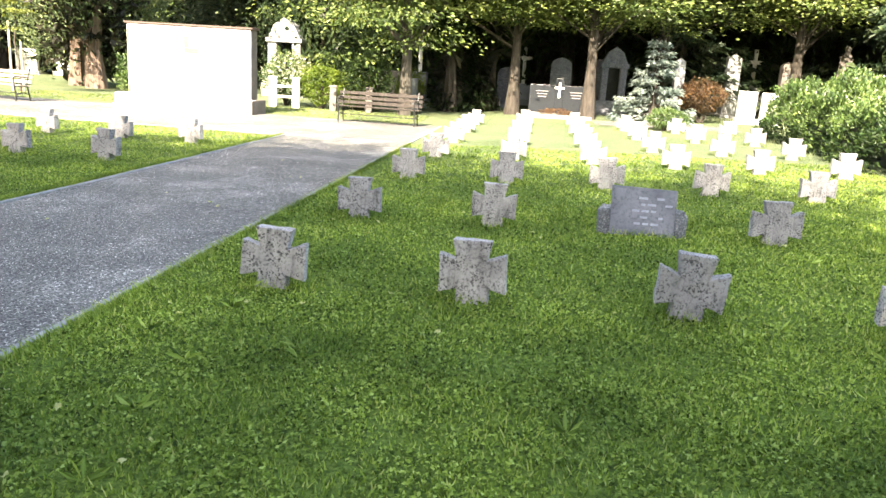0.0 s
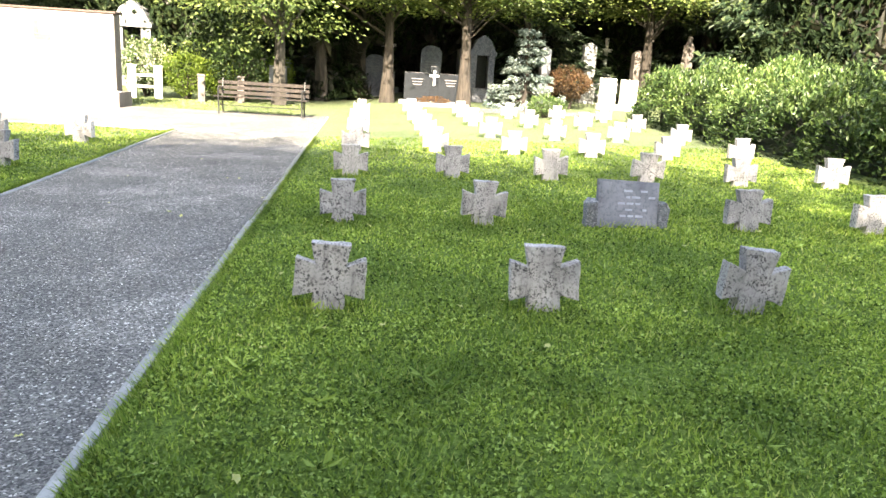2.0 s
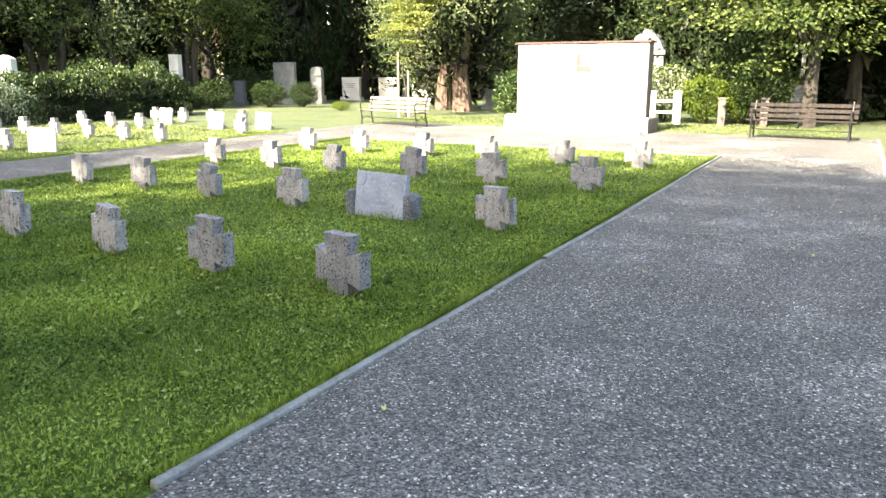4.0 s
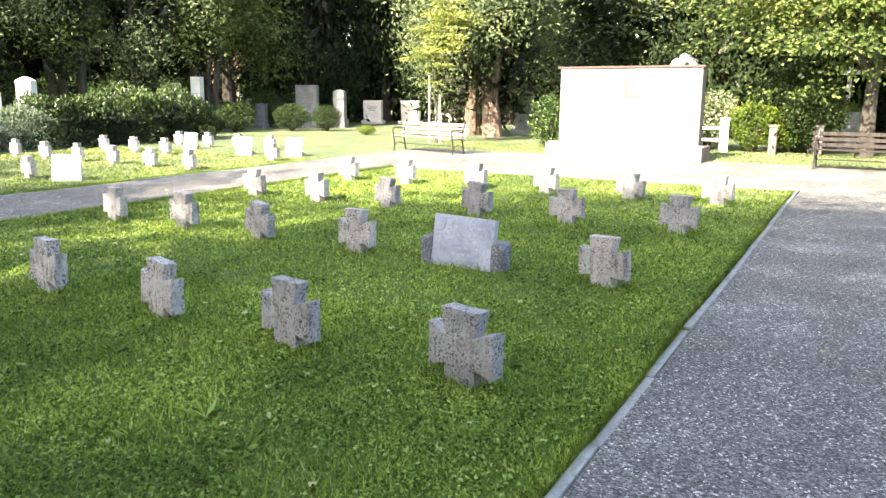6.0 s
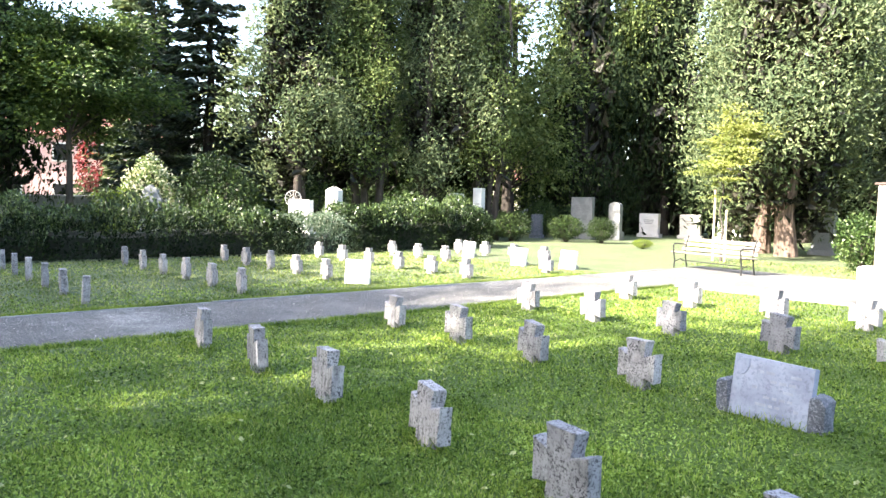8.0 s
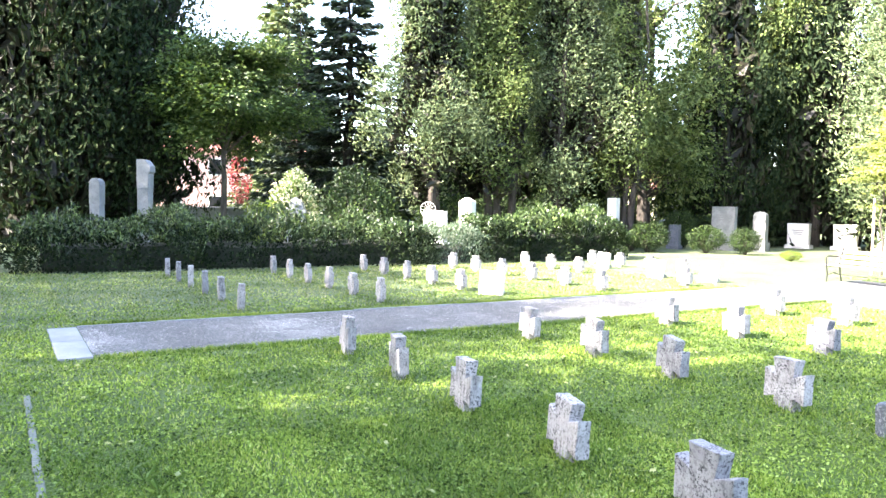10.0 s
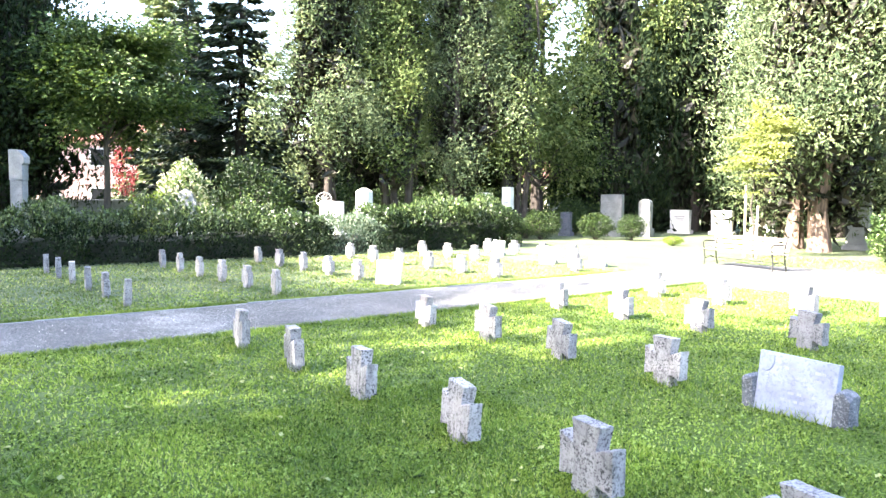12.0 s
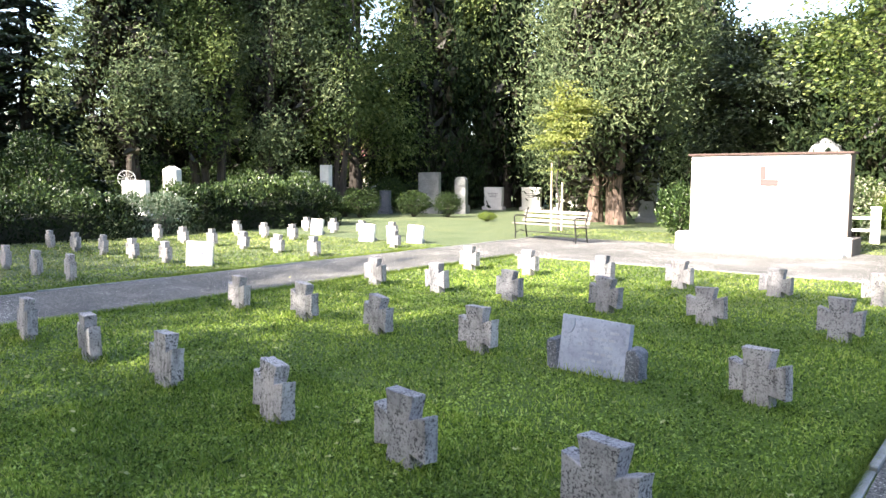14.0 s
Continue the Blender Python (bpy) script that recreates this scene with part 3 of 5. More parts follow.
# ---------------------------------------------------------------- trees
def trunk_geo(h, r0, r1, rng, wob=0.25, lean=0.02, flare=1.5, n=9):
    pts, rad = [], []
    dx, dy = rng.normal(0, lean, 2)
    for i in range(n):
        t = i / (n - 1)
        pts.append((dx * h * t + 0.04 * h * t * (1 - t) * rng.normal(), dy * h * t, -0.15 + (h + 0.15) * t))
        rad.append((r0 + (r1 - r0) * t) * (1 + (flare - 1) * max(0, 1 - t * n / 1.6)))
    return tube(pts, rad, 12, wob, int(rng.integers(90))), pts


def tree_base(name, label, category="tree"):
    return thing(name, 0, 0, -200, 0, label, category)


def spruce(h, r, mat, seed, low=0.05, per=16, size=0.36, bk=None, label="tall dark green spruce with drooping branches"):
    rng = np.random.default_rng(seed)
    root = tree_base("spruce_tree", label)
    tr, _ = trunk_geo(h * 0.97, 0.02 * h + 0.04, 0.02, rng, 0.2, 0.005)
    C, A = [], []
    limbs = [tr]
    z = h * low
    while z < h * 0.985:
        reach = r * (1 - z / h) ** 0.72
        for b in range(6):
            az = rng.uniform(0, 2 * math.pi)
            L = reach * rng.uniform(0.62, 1.12) + 0.12
            n = int(L * per) + 5
            s = rng.uniform(0.12, 1.0, n) ** 0.75
            fan = rng.normal(0, 0.16, n) * (1.05 - s * 0.5)
            dirv = np.array([math.cos(az), math.sin(az)])
            nor = np.array([-dirv[1], dirv[0]])
            drop = -0.38 * s + 0.26 * s ** 2.4
            p = np.stack([dirv[0] * s * L + nor[0] * fan * L, dirv[1] * s * L + nor[1] * fan * L, z + drop * L - np.abs(fan) * L * 0.35 + rng.normal(0, 0.05, n)], 1)
            sg = np.sign(fan)[:, None]
            a = np.concatenate([dirv[None] * 0.7 + nor[None] * sg * 0.6, np.full((n, 1), -0.35)], 1) + rng.normal(0, 0.25, (n, 3))
            C.append(p)
            A.append(a)
            if L > 0.9 and b % 2 == 0:
                limbs.append(tube([(0, 0, z), (dirv[0] * L * 0.5, dirv[1] * L * 0.5, z - 0.16 * L), (dirv[0] * L * 0.9, dirv[1] * L * 0.9, z - 0.15 * L)], [0.03, 0.02, 0.006], 4))
        z += 0.24 + 0.012 * h
    C, A = np.concatenate(C), np.concatenate(A)
    part("trunk", join(limbs), bk or BARK, root)
    part("crown", leaves(C, A, rng.uniform(0.7, 1.25, len(C)) * size, rng.uniform(0.7, 1.2, len(C)) * size * 0.36, rng), mat, root)
    return root


def thuja(h, r, mat, seed, clear=0.08, clumps=300, per=70, size=0.2, bk=None, trunks=1, droop=0.0, label="tall thuja with dense feathery sprays", power=0.55, r0=0.0):
    """A tall evergreen with an uneven outline of upright or hanging sprays."""
    rng = np.random.default_rng(seed)
    root = tree_base("thuja_tree", label)
    limbs = []
    for k in range(trunks):
        t, _ = trunk_geo(h * 0.9, r0 or 0.018 * h + 0.06, 0.03, rng, 0.45, 0.012 * trunks, 1.45)
        o = (rng.uniform(-0.5, 0.5) * (trunks > 1), rng.uniform(-0.4, 0.4) * (trunks > 1))
        limbs.append(([(x + o[0], y + o[1], z) for x, y, z in t[0]], t[1]))
    boughs = max(12, clumps // 9)      # clumps gather on boughs, with dark gaps between
    of = rng.integers(0, boughs, clumps)
    t = np.clip((rng.uniform(0, 1, boughs) ** 0.95)[of] + rng.normal(0, 0.028, clumps), 0, 1)
    z = h * (clear + (1 - clear) * t)
    az = rng.uniform(0, 2 * math.pi, boughs)[of] + rng.normal(0, 0.20, clumps)
    push = rng.uniform(0.72, 1.18, boughs)[of]
    lump = np.array([noise.noise(Vector((math.cos(a) * 1.6 + seed, math.sin(a) * 1.6, zz * 0.45))) for a, zz in zip(az, z)])
    prof = np.minimum(1, (t + 0.10) * 4.5) * np.clip(1 - t, 0.02, 1) ** power
    rad = r * prof * push * (0.90 + 0.6 * lump) * rng.uniform(0.45, 1.0, clumps) ** 0.5
    out = np.stack([np.cos(az), np.sin(az), np.zeros(clumps)], 1)
    cen = out * rad[:, None] + np.stack([np.zeros(clumps), np.zeros(clumps), z], 1)
    for i in range(0, clumps, 9):
        c = cen[i]
        limbs.append(tube([(0, 0, max(0.3, c[2] - 0.8 * rad[i])), tuple(c * [0.55, 0.55, 1] - [0, 0, 0.25 * rad[i]]), tuple(c)], [0.05, 0.03, 0.01], 4))
    idx = np.repeat(np.arange(clumps), per)
    n = len(idx)
    spread = r * 0.125 + 0.12
    d = rng.normal(0, 1, (n, 3)) * [spread, spread, spread * 1.25]
    p = cen[idx] + d
    p[:, 2] -= droop * np.abs(rng.normal(0, 1, n)) * 0.9
    p[:, 2] = np.maximum(p[:, 2], 0.15)
    a = out[idx] * 0.55 + np.array([0, 0, 0.6 - 1.7 * droop]) + rng.normal(0, 0.75, (n, 3))
    ln, wd = rng.uniform(0.6, 1.35, n) * size, rng.uniform(0.6, 1.2, n) * size * 0.42
    face = unit(d) * 0.8 + out[idx] * 0.9 + [0, 0, 0.35]
    inner = np.arange(n) % 7 == 0      # near-black sprays near the stem: inner shade painted in, with dead twigs
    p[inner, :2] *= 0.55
    part("trunk", join(limbs), bk or BARK, root)
    part("crown", leaves(p[~inner], a[~inner], ln[~inner], wd[~inner], rng, face[~inner]), mat, root)
    part("inner_growth", leaves(p[inner], a[inner], ln[inner] * 3.0, wd[inner] * 4.0, rng), SHADE_TWIGS, root, "near-black fill for the crown's inner shade and dead twigs")
    return root


def broadleaf(h, r, mat, seed, clear=0.3, clumps=230, per=85, size=0.15, bk=None, r0=0.16, flat=0.3, name="deciduous_tree", label="broad green deciduous tree", low_skirt=0.0, sway=0.13):
    """A trunk that forks into limbs, with leaf sprays in uneven layers."""
    rng = np.random.default_rng(seed)
    root = tree_base(name, label)
    t, pts = trunk_geo(h * 0.8, r0, r0 * 0.25, rng, 0.2, 0.015, 1.45)
    limbs = [t]
    zc, hz = h * (clear + (1 - clear) * 0.46), h * (1 - clear) * 0.56
    boughs = max(14, clumps // 8)
    of = rng.integers(0, boughs, clumps)
    u = unit(unit(rng.normal(size=(boughs, 3)))[of] + rng.normal(0, 0.17, (clumps, 3)))
    rr = rng.uniform(0.25, 1.0, clumps) ** 0.45 * rng.uniform(0.8, 1.12, boughs)[of]
    lump = np.array([noise.noise(Vector(q) * 1.9 + Vector((seed, 0, 0))) for q in u])
    rr = rr * (0.92 + 0.5 * lump)
    cen = u * rr[:, None] * [r, r, hz] + [0, 0, zc]
    cen[:, 2] -= low_skirt * (np.hypot(cen[:, 0], cen[:, 1]) / r) ** 2
    for i in range(0, clumps, 4):
        c = cen[i]
        z0 = max(h * clear * 0.75, min(h * 0.75, c[2] - 0.55 * math.hypot(c[0], c[1])))
        mid = np.array([c[0] * 0.5, c[1] * 0.5, (z0 + c[2]) / 2 + 0.12 * r])
        w = 0.35 * r0 if i % 12 == 0 else 0.14 * r0
        limbs.append(tube([(0, 0, z0), tuple(mid), tuple(c)], [w, w * 0.6, 0.006], 5))
    idx = np.repeat(np.arange(clumps), per)
    n = len(idx)
    s = r * sway + 0.10
    p = cen[idx] + rng.normal(0, 1, (n, 3)) * [s, s, s * flat]
    rel = p - cen[idx]
    a = rel * 1.4 + unit(cen[idx] - [0, 0, zc]) * 0.25 + rng.normal(0, 0.25, (n, 3)) + [0, 0, -0.12]
    ln, wd = rng.uniform(0.65, 1.3, n) * size, rng.uniform(0.7, 1.2, n) * size * 0.62
    inner = np.arange(n) % 9 == 0      # broader clusters inside the crown
    p[inner] = (p[inner] - [0, 0, zc]) * [0.7, 0.7, 0.8] + [0, 0, zc]
    ln[inner] *= 2.2
    wd[inner] *= 2.2
    part("trunk", join(limbs), bk or BARK_GREY, root)
    face = rel * 0.9 + unit(cen[idx] - [0, 0, zc]) * 0.8 + [0, 0, 0.7]
    part("crown", leaves(p, a, ln, wd, rng, face), mat, root)
    return root


def shrub(rx, ry, h, mat, seed, n=3500, size=0.10, name="shrub", label="rounded green shrub", base=0.05, category="shrub"):
    """A bush: stems from the root and leaves round an uneven dome."""
    rng = np.random.default_rng(seed)
    root = tree_base(name, label, category)
    stems = []
    for k in range(9):
        a = rng.uniform(0, 6.28)
        q = rng.uniform(0.3, 0.75)
        stems.append(tube([(0.05 * math.cos(a), 0.05 * math.sin(a), -0.05), (rx * q * 0.5 * math.cos(a), ry * q * 0.5 * math.sin(a), h * 0.4), (rx * q * math.cos(a), ry * q * math.sin(a), h * 0.75)], [0.03, 0.02, 0.006], 5))
    u = unit(rng.normal(size=(n, 3)))
    lump = np.array([noise.noise(Vector(q) * 2.6 + Vector((seed * 1.7, 0, 0))) for q in u])
    rr = rng.uniform(0.35, 1.03, n) ** 0.4 * (0.94 + 0.34 * lump)
    p = u * rr[:, None] * [rx, ry, h * 0.52] + [0, 0, h * (0.5 + base)]
    p[:, 2] = np.maximum(p[:, 2], 0.04)
    for st in stems:
        part("stem", st, BARK, root)
    part("foliage", leaves(p, u * 0.6 + rng.normal(0, 0.6, (n, 3)) + [0, 0, 0.25], rng.uniform(0.6, 1.3, n) * size, rng.uniform(0.7, 1.2, n) * size * 0.5, rng, u + [0, 0, 0.3]), mat, root)
    return root


def put(ob, x, y, turn=0, s=1.0, sz=None, label=""):
    """Stand a prepared plant here; the first call moves it, later ones copy it."""
    z = float(rise(np.array(x), np.array(y)))
    m = pose(x, y, z, 0, 0, turn) @ Matrix.Diagonal((s, s, sz or s, 1))
    if ob.location.z < -100:
        ob.matrix_basis = m
        out = ob
    else:
        sc = ob.scale.copy()
        out = copy_thing(ob, m @ Matrix.Diagonal((1 / sc.x, 1 / sc.y, 1 / sc.z, 1)))
    if label:
        out["label"] = label
    return out


# the west side, behind the long hedge
spruce_a = spruce(17, 4.6, SPRUCE, 11, 0.03, 18, 0.55)
spruce_b = spruce(21, 4.2, THUJA_B, 12, 0.10, 16, 0.7)
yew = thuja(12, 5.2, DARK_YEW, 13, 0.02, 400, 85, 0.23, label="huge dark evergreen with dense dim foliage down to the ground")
# dark backdrop evergreen: added to close gaps and stand for deep shade
dim = thuja(12, 4.8, DARK_YEW, 25, 0.02, 230, 62, 0.40, label="added dark backdrop evergreen filling the deep shade")
put(yew, -41.5, 6.2, 100, 1.0, 1.65, label="huge dark evergreen towering over the hedge")
put(yew, -38.5, 2.6, 20, 1.05, 1.5)
put(spruce_a, -42.5, -4.5, 0, 1.1, label="tall dark spruce at the edge of the cemetery")
maple = broadleaf(9.0, 3.3, MAPLE, 14, 0.42, 260, 100, 0.19, label="light green maple with a broad leafy crown")
put(maple, -36.6, 9.6, 0, 1.0)
put(spruce_b, -53.5, 18.0, 0, 1.0, label="very tall slender spruce against the sky")
put(spruce_a, -40.5, 17.0, 90, 1.0, 0.85, label="dark spruce with branches down to the hedge")
put(spruce_a, -43.2, 15.3, 200, 0.8, 0.72, label="dark spruce with branches down to the hedge")
col_a = thuja(15, 2.2, THUJA_B, 15, 0.19, 440, 112, 0.165, trunks=3, r0=0.16, droop=0.18, label="tall columnar grey-green cypress, sunlit on one side")
col_b = thuja(15.5, 2.1, THUJA_A, 16, 0.20, 440, 112, 0.165, trunks=3, r0=0.16, droop=0.25, label="tall columnar thuja with hanging light green sprays")
put(col_a, -30.4, 16.2, 0)
put(col_b, -29.8, 19.0, 40)
put(col_a, -29.0, 21.8, 140, 1.0, 1.05)
put(col_b, -28.0, 24.2, 220, 0.8, 0.95)
weep = broadleaf(14, 4.0, THUJA_A, 17, 0.22, 330, 95, 0.18, BARK, 0.32, 0.75, label="big old tree with hanging sunlit foliage and a dark trunk", low_skirt=1.2)
put(weep, -31.0, 28.5, 0)
put(dim, -36.0, 22.5, 200, 0.75, 1.1, label="added dark backdrop evergreen behind the columnar trees")
put(dim, -36.5, 28.0, 20, 0.8, 1.65, label="added dark backdrop evergreen behind the columnar trees")
put(weep, -31.5, 38.0, 120, 1.2, 1.5)
put(dim, -25.5, 41.0, 60, 0.9, 1.15, label="added dark backdrop evergreen filling the deep shade")
put(weep, -20.8, 38.5, 210, 0.85, 0.95)
put(dim, -28.3, 38.0, 170, 0.78, 1.3, label="added dark backdrop evergreen filling the deep shade")
put(dim, -30.5, 33.5, 10, 0.65, 1.25, label="added dark backdrop evergreen filling the deep shade")
big_thuja = thuja(14, 3.7, THUJA_B, 18, 0.165, 400, 115, 0.18, BARK_RED, 1, 0.1, "big thuja with a flared reddish brown trunk and bright sprays", 0.45, 0.28)
put(big_thuja, -16.2, 27.0, 0)
put(big_thuja, -17.6, 28.0, 130, 0.9)
# behind the memorial wall
copper = broadleaf(9.5, 3.6, PURPLE, 19, 0.12, 230, 75, 0.22, BARK, 0.2, 0.4, label="dull dark green tree behind the memorial wall")
put(copper, -14.0, 36.5, 0)
put(spruce_b, -12.2, 42.0, 50, 0.62, 0.46, label="slim pale spruce behind the memorial wall")
put(maple, -9.5, 38.0, 70, 1.2, 1.0)
put(weep, -6.0, 42.0, 30, 0.9, 0.75)
beech = broadleaf(11.0, 4.4, BEECH, 20, 0.20, 290, 125, 0.13, BARK_GREY, 0.17, 0.11, sway=0.16, label="spreading beech with flat layers of sunlit light green leaves", low_skirt=0.7)
put(beech, -3.9, 23.8, 0, 1.0, 1.15)
high_beech = broadleaf(15, 4.8, BEECH, 24, 0.27, 340, 95, 0.165, BARK, 0.2, 0.16, label="tall beech whose high crown shades the graves", sway=0.15)
put(high_beech, -2.2, 30.0, 60, 1.0, 0.78)
put(high_beech, 4.8, 30.0, 200, 1.0, 0.75)
put(high_beech, 1.9, 25.2, 130, 0.95, 0.68, label="beech with a pale grey trunk and layered green leaves")
put(high_beech, -0.6, 26.2, 250, 0.95, 0.70, label="beech with a thin grey trunk standing by the dark tomb")
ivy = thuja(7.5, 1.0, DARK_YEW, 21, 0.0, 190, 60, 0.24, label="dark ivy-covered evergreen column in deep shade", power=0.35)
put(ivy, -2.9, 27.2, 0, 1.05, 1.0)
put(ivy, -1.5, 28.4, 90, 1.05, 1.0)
put(dim, -4.5, 34.5, 0, 0.8, 0.85, label="added dark backdrop evergreen filling the deep shade")
put(dim, 1.5, 34.0, 140, 0.75, 0.9, label="added dark backdrop evergreen filling the deep shade")
put(dim, 8.5, 37.0, 80, 0.8, 1.0, label="added dark backdrop evergreen filling the deep shade")
put(spruce_a, 5.8, 32.5, 10, 0.8, 0.85, label="dark spruce with hanging branches above the gravestones")
put(high_beech, 9.5, 29.5, 100, 1.0, 0.8)
put(spruce_a, 13.5, 33.0, 30, 0.95, 1.0, label="dark spruce with hanging branches above the gravestones")
put(spruce_a, 13.4, 26.5, 300, 0.8, 0.95, label="dark spruce with hanging branches above the gravestones")
put(dim, 17.0, 30.0, 200, 0.8, 1.0, label="added dark backdrop evergreen filling the deep shade")
put(dim, -10.0, 46.0, 160, 1.0, 0.9, label="added dark backdrop evergreen at the back of the cemetery")
put(dim, -20.0, 43.0, 300, 1.0, 1.1, label="added dark backdrop evergreen at the back of the cemetery")
# more backdrop evergreens, added to darken the view beneath the crowns
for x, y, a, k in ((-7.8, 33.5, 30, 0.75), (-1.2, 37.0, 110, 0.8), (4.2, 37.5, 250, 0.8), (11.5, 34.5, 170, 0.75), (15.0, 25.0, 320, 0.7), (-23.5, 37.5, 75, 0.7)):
    put(dim, x, y, a, k, k * 1.15, label="added dark backdrop evergreen filling the deep shade")
# behind the walker: the tall trees whose shade lies over the near lawns
for x, y, s, k, a in ((-30, -14, 1.7, 2, 60), (-24, -13.5, 1.75, 2, 200), (-17.5, -13.5, 1.1, 1, 10), (-11.5, -13, 1.15, 1, 80), (-6.8, -13.0, 1.9, 2, 150), (-1.5, -12.5, 1.22, 1, 220), (3.7, -12.5, 1.1, 0, 290), (8.5, -11.5, 1.1, 1, 340)):
    put((dim, weep, maple)[k], x, y, a, s, s * (1.35, 1.32 if -20 < x < -10 else 1.15, 1.1)[k], label="tall dense tree shading the lawn")


def young_tree(x, y):
    root = broadleaf(5.3, 1.1, YELLOW, 22, 0.40, 64, 60, 0.09, BARK_GREY, 0.035, 0.14, "young_tree", "slender young yellow-green tree tied to two pale stakes")
    put(root, x, y)
    for dx, dy, h in ((-0.22, -0.1, 2.15), (0.18, -0.12, 1.55)):
        part("stake", tube([(dx, dy, -0.1), (dx, dy, h)], [0.035, 0.032], 8), STAKE_WOOD, root, "pale wooden stake")
    part("tie", tube([(-0.22, -0.1, 1.3), (0, 0.04, 1.33), (0.18, -0.12, 1.3)], [0.014] * 3, 6), IRON, root)
    return root


young_tree(-16.1, 22.6)


# ---------------------------------------------------------------- hedges and shrubs
def hedge(x0, x1, y0, y1, h, mat, seed, density, size, label, wave=0.12, old=None, split=0.86):
    """A long clipped hedge: a near-black core for its inner shade and a coat of leaves."""
    rng = np.random.default_rng(seed)
    root = thing("hedge", (x0 + x1) / 2, (y0 + y1) / 2, float(rise(np.array(x0), np.array(y0))), 0, label, "hedge")
    w, d = x1 - x0, y1 - y0
    # solid core, coloured near-black for the inner shade; blocks the view through
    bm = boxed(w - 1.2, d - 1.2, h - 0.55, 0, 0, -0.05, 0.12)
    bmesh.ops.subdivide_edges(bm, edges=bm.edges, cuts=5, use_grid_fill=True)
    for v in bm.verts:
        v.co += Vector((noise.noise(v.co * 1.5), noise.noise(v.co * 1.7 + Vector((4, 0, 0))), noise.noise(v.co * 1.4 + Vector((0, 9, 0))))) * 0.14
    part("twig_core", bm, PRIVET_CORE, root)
    areas = np.array([w * d * 1.2, d * h, d * h, w * h, w * h])
    n = int(areas.sum() * density)
    f = rng.choice(5, n, p=areas / areas.sum())
    a, b = rng.uniform(-0.5, 0.5, n), rng.uniform(0, 1, n)
    b = np.where(f == 0, b, b ** 0.85)
    px = np.where(f == 0, a * w, np.where(f == 1, -w / 2, np.where(f == 2, w / 2, a * w)))
    py = np.where(f == 0, (b - 0.5) * d, np.where(f < 3, a * d, np.where(f == 3, -d / 2, d / 2)))
    pz = np.where(f == 0, h, b * h)
    nx = np.where(f == 1, -1.0, np.where(f == 2, 1.0, 0)) + 0
    ny = np.where(f == 3, -1.0, np.where(f == 4, 1.0, 0))
    nz = np.where(f == 0, 1.0, 0.15)
    nv = np.stack([nx, ny, nz], 1)
    P = np.stack([px, py, pz], 1)
    lump = np.array([noise.noise(Vector(q) * 1.1 + Vector((seed, 0, 0))) + 0.6 * noise.noise(Vector(q) * 3.1) for q in P.tolist()])
    P += nv * (lump * wave * 2.4 - np.abs(rng.normal(0, 0.11, n)) + 0.06)[:, None] + rng.normal(0, 0.03, (n, 3))
    edge = (np.clip(pz / h - 0.42 + 0.38 * lump, 0, 0.6) / 0.58) ** 2 * (f > 0)
    P[:, 0] -= nx * edge * 0.75
    P[:, 1] -= ny * edge * 0.75
    rim = np.minimum(w / 2 - np.abs(px), d / 2 - np.abs(py))
    P[:, 2] -= (f == 0) * np.maximum(0, 1 - rim / 0.95) ** 2 * 0.5
    P[:, 2] = np.maximum(P[:, 2], 0.03)
    along = nv * 0.7 + rng.normal(0, 0.5, (n, 3)) + [0, 0, 0.35]
    ln, wd = rng.uniform(0.7, 1.3, n) * size, rng.uniform(0.7, 1.2, n) * size * 0.46
    face = nv + [0, 0, 0.2]
    # leaf colour paints the light: bright lit top (young), near-black shaded sides (old)
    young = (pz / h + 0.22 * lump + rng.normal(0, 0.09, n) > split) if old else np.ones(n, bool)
    part("foliage", leaves(P[young], along[young], ln[young], wd[young], rng, face[young]), mat, root, "lighter-coloured hedge leaves")
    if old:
        part("old_leaves", leaves(P[~young], along[~young], ln[~young], wd[~young], rng, face[~young]), old, root, "side leaves coloured dark for shade")
    return root


# near-black leaf colour that holds the shade of the hedge sides
SHADED_LEAF = leaf_material("shaded_hedge_leaf", [(0.0, (0.006, 0.012, 0.005)), (0.6, (0.014, 0.026, 0.010)), (1.0, (0.035, 0.055, 0.02))], 0.06, 0.6, 0.1)
PRIVET_CORE = plain("hedge_inner_shade", (0.02, 0.024, 0.014), 0.95)
hedge(-25.6, -23.3, 1.6, 12.4, 1.2, SHADED_LAUREL, 31, 430, 0.11, "long dark green clipped hedge along the west lawn", 0.24, SHADED_LEAF)
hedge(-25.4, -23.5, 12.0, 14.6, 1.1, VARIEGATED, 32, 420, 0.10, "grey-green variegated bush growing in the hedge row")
hedge(-25.6, -23.4, 14.3, 20.2, 1.42, SHADED_LAUREL, 33, 480, 0.115, "clipped laurel hedge with glossy sunlit top leaves", 0.24, SHADED_LEAF)
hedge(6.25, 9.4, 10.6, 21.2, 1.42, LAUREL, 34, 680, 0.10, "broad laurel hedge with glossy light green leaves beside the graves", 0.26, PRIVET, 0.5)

put(shrub(1.25, 1.25, 2.75, PRIVET, 41, 5500, 0.13, label="big rounded dark green shrub behind the hedge"), -27.4, 11.6)
put(shrub(0.95, 0.9, 2.8, WHITE_BLOOM, 42, 3000, 0.13, label="pale flowering shrub behind the hedge"), -29.0, 10.1)
put(shrub(0.9, 0.8, 1.7, LIME, 43, 2600, 0.11, label="yellow-green shrub behind the hedge"), -27.2, 8.4)
lime = shrub(0.8, 0.75, 1.35, LIME, 44, 2600, 0.10, label="bright yellow-green shrub by the graves")
put(lime, -6.7, 24.2)
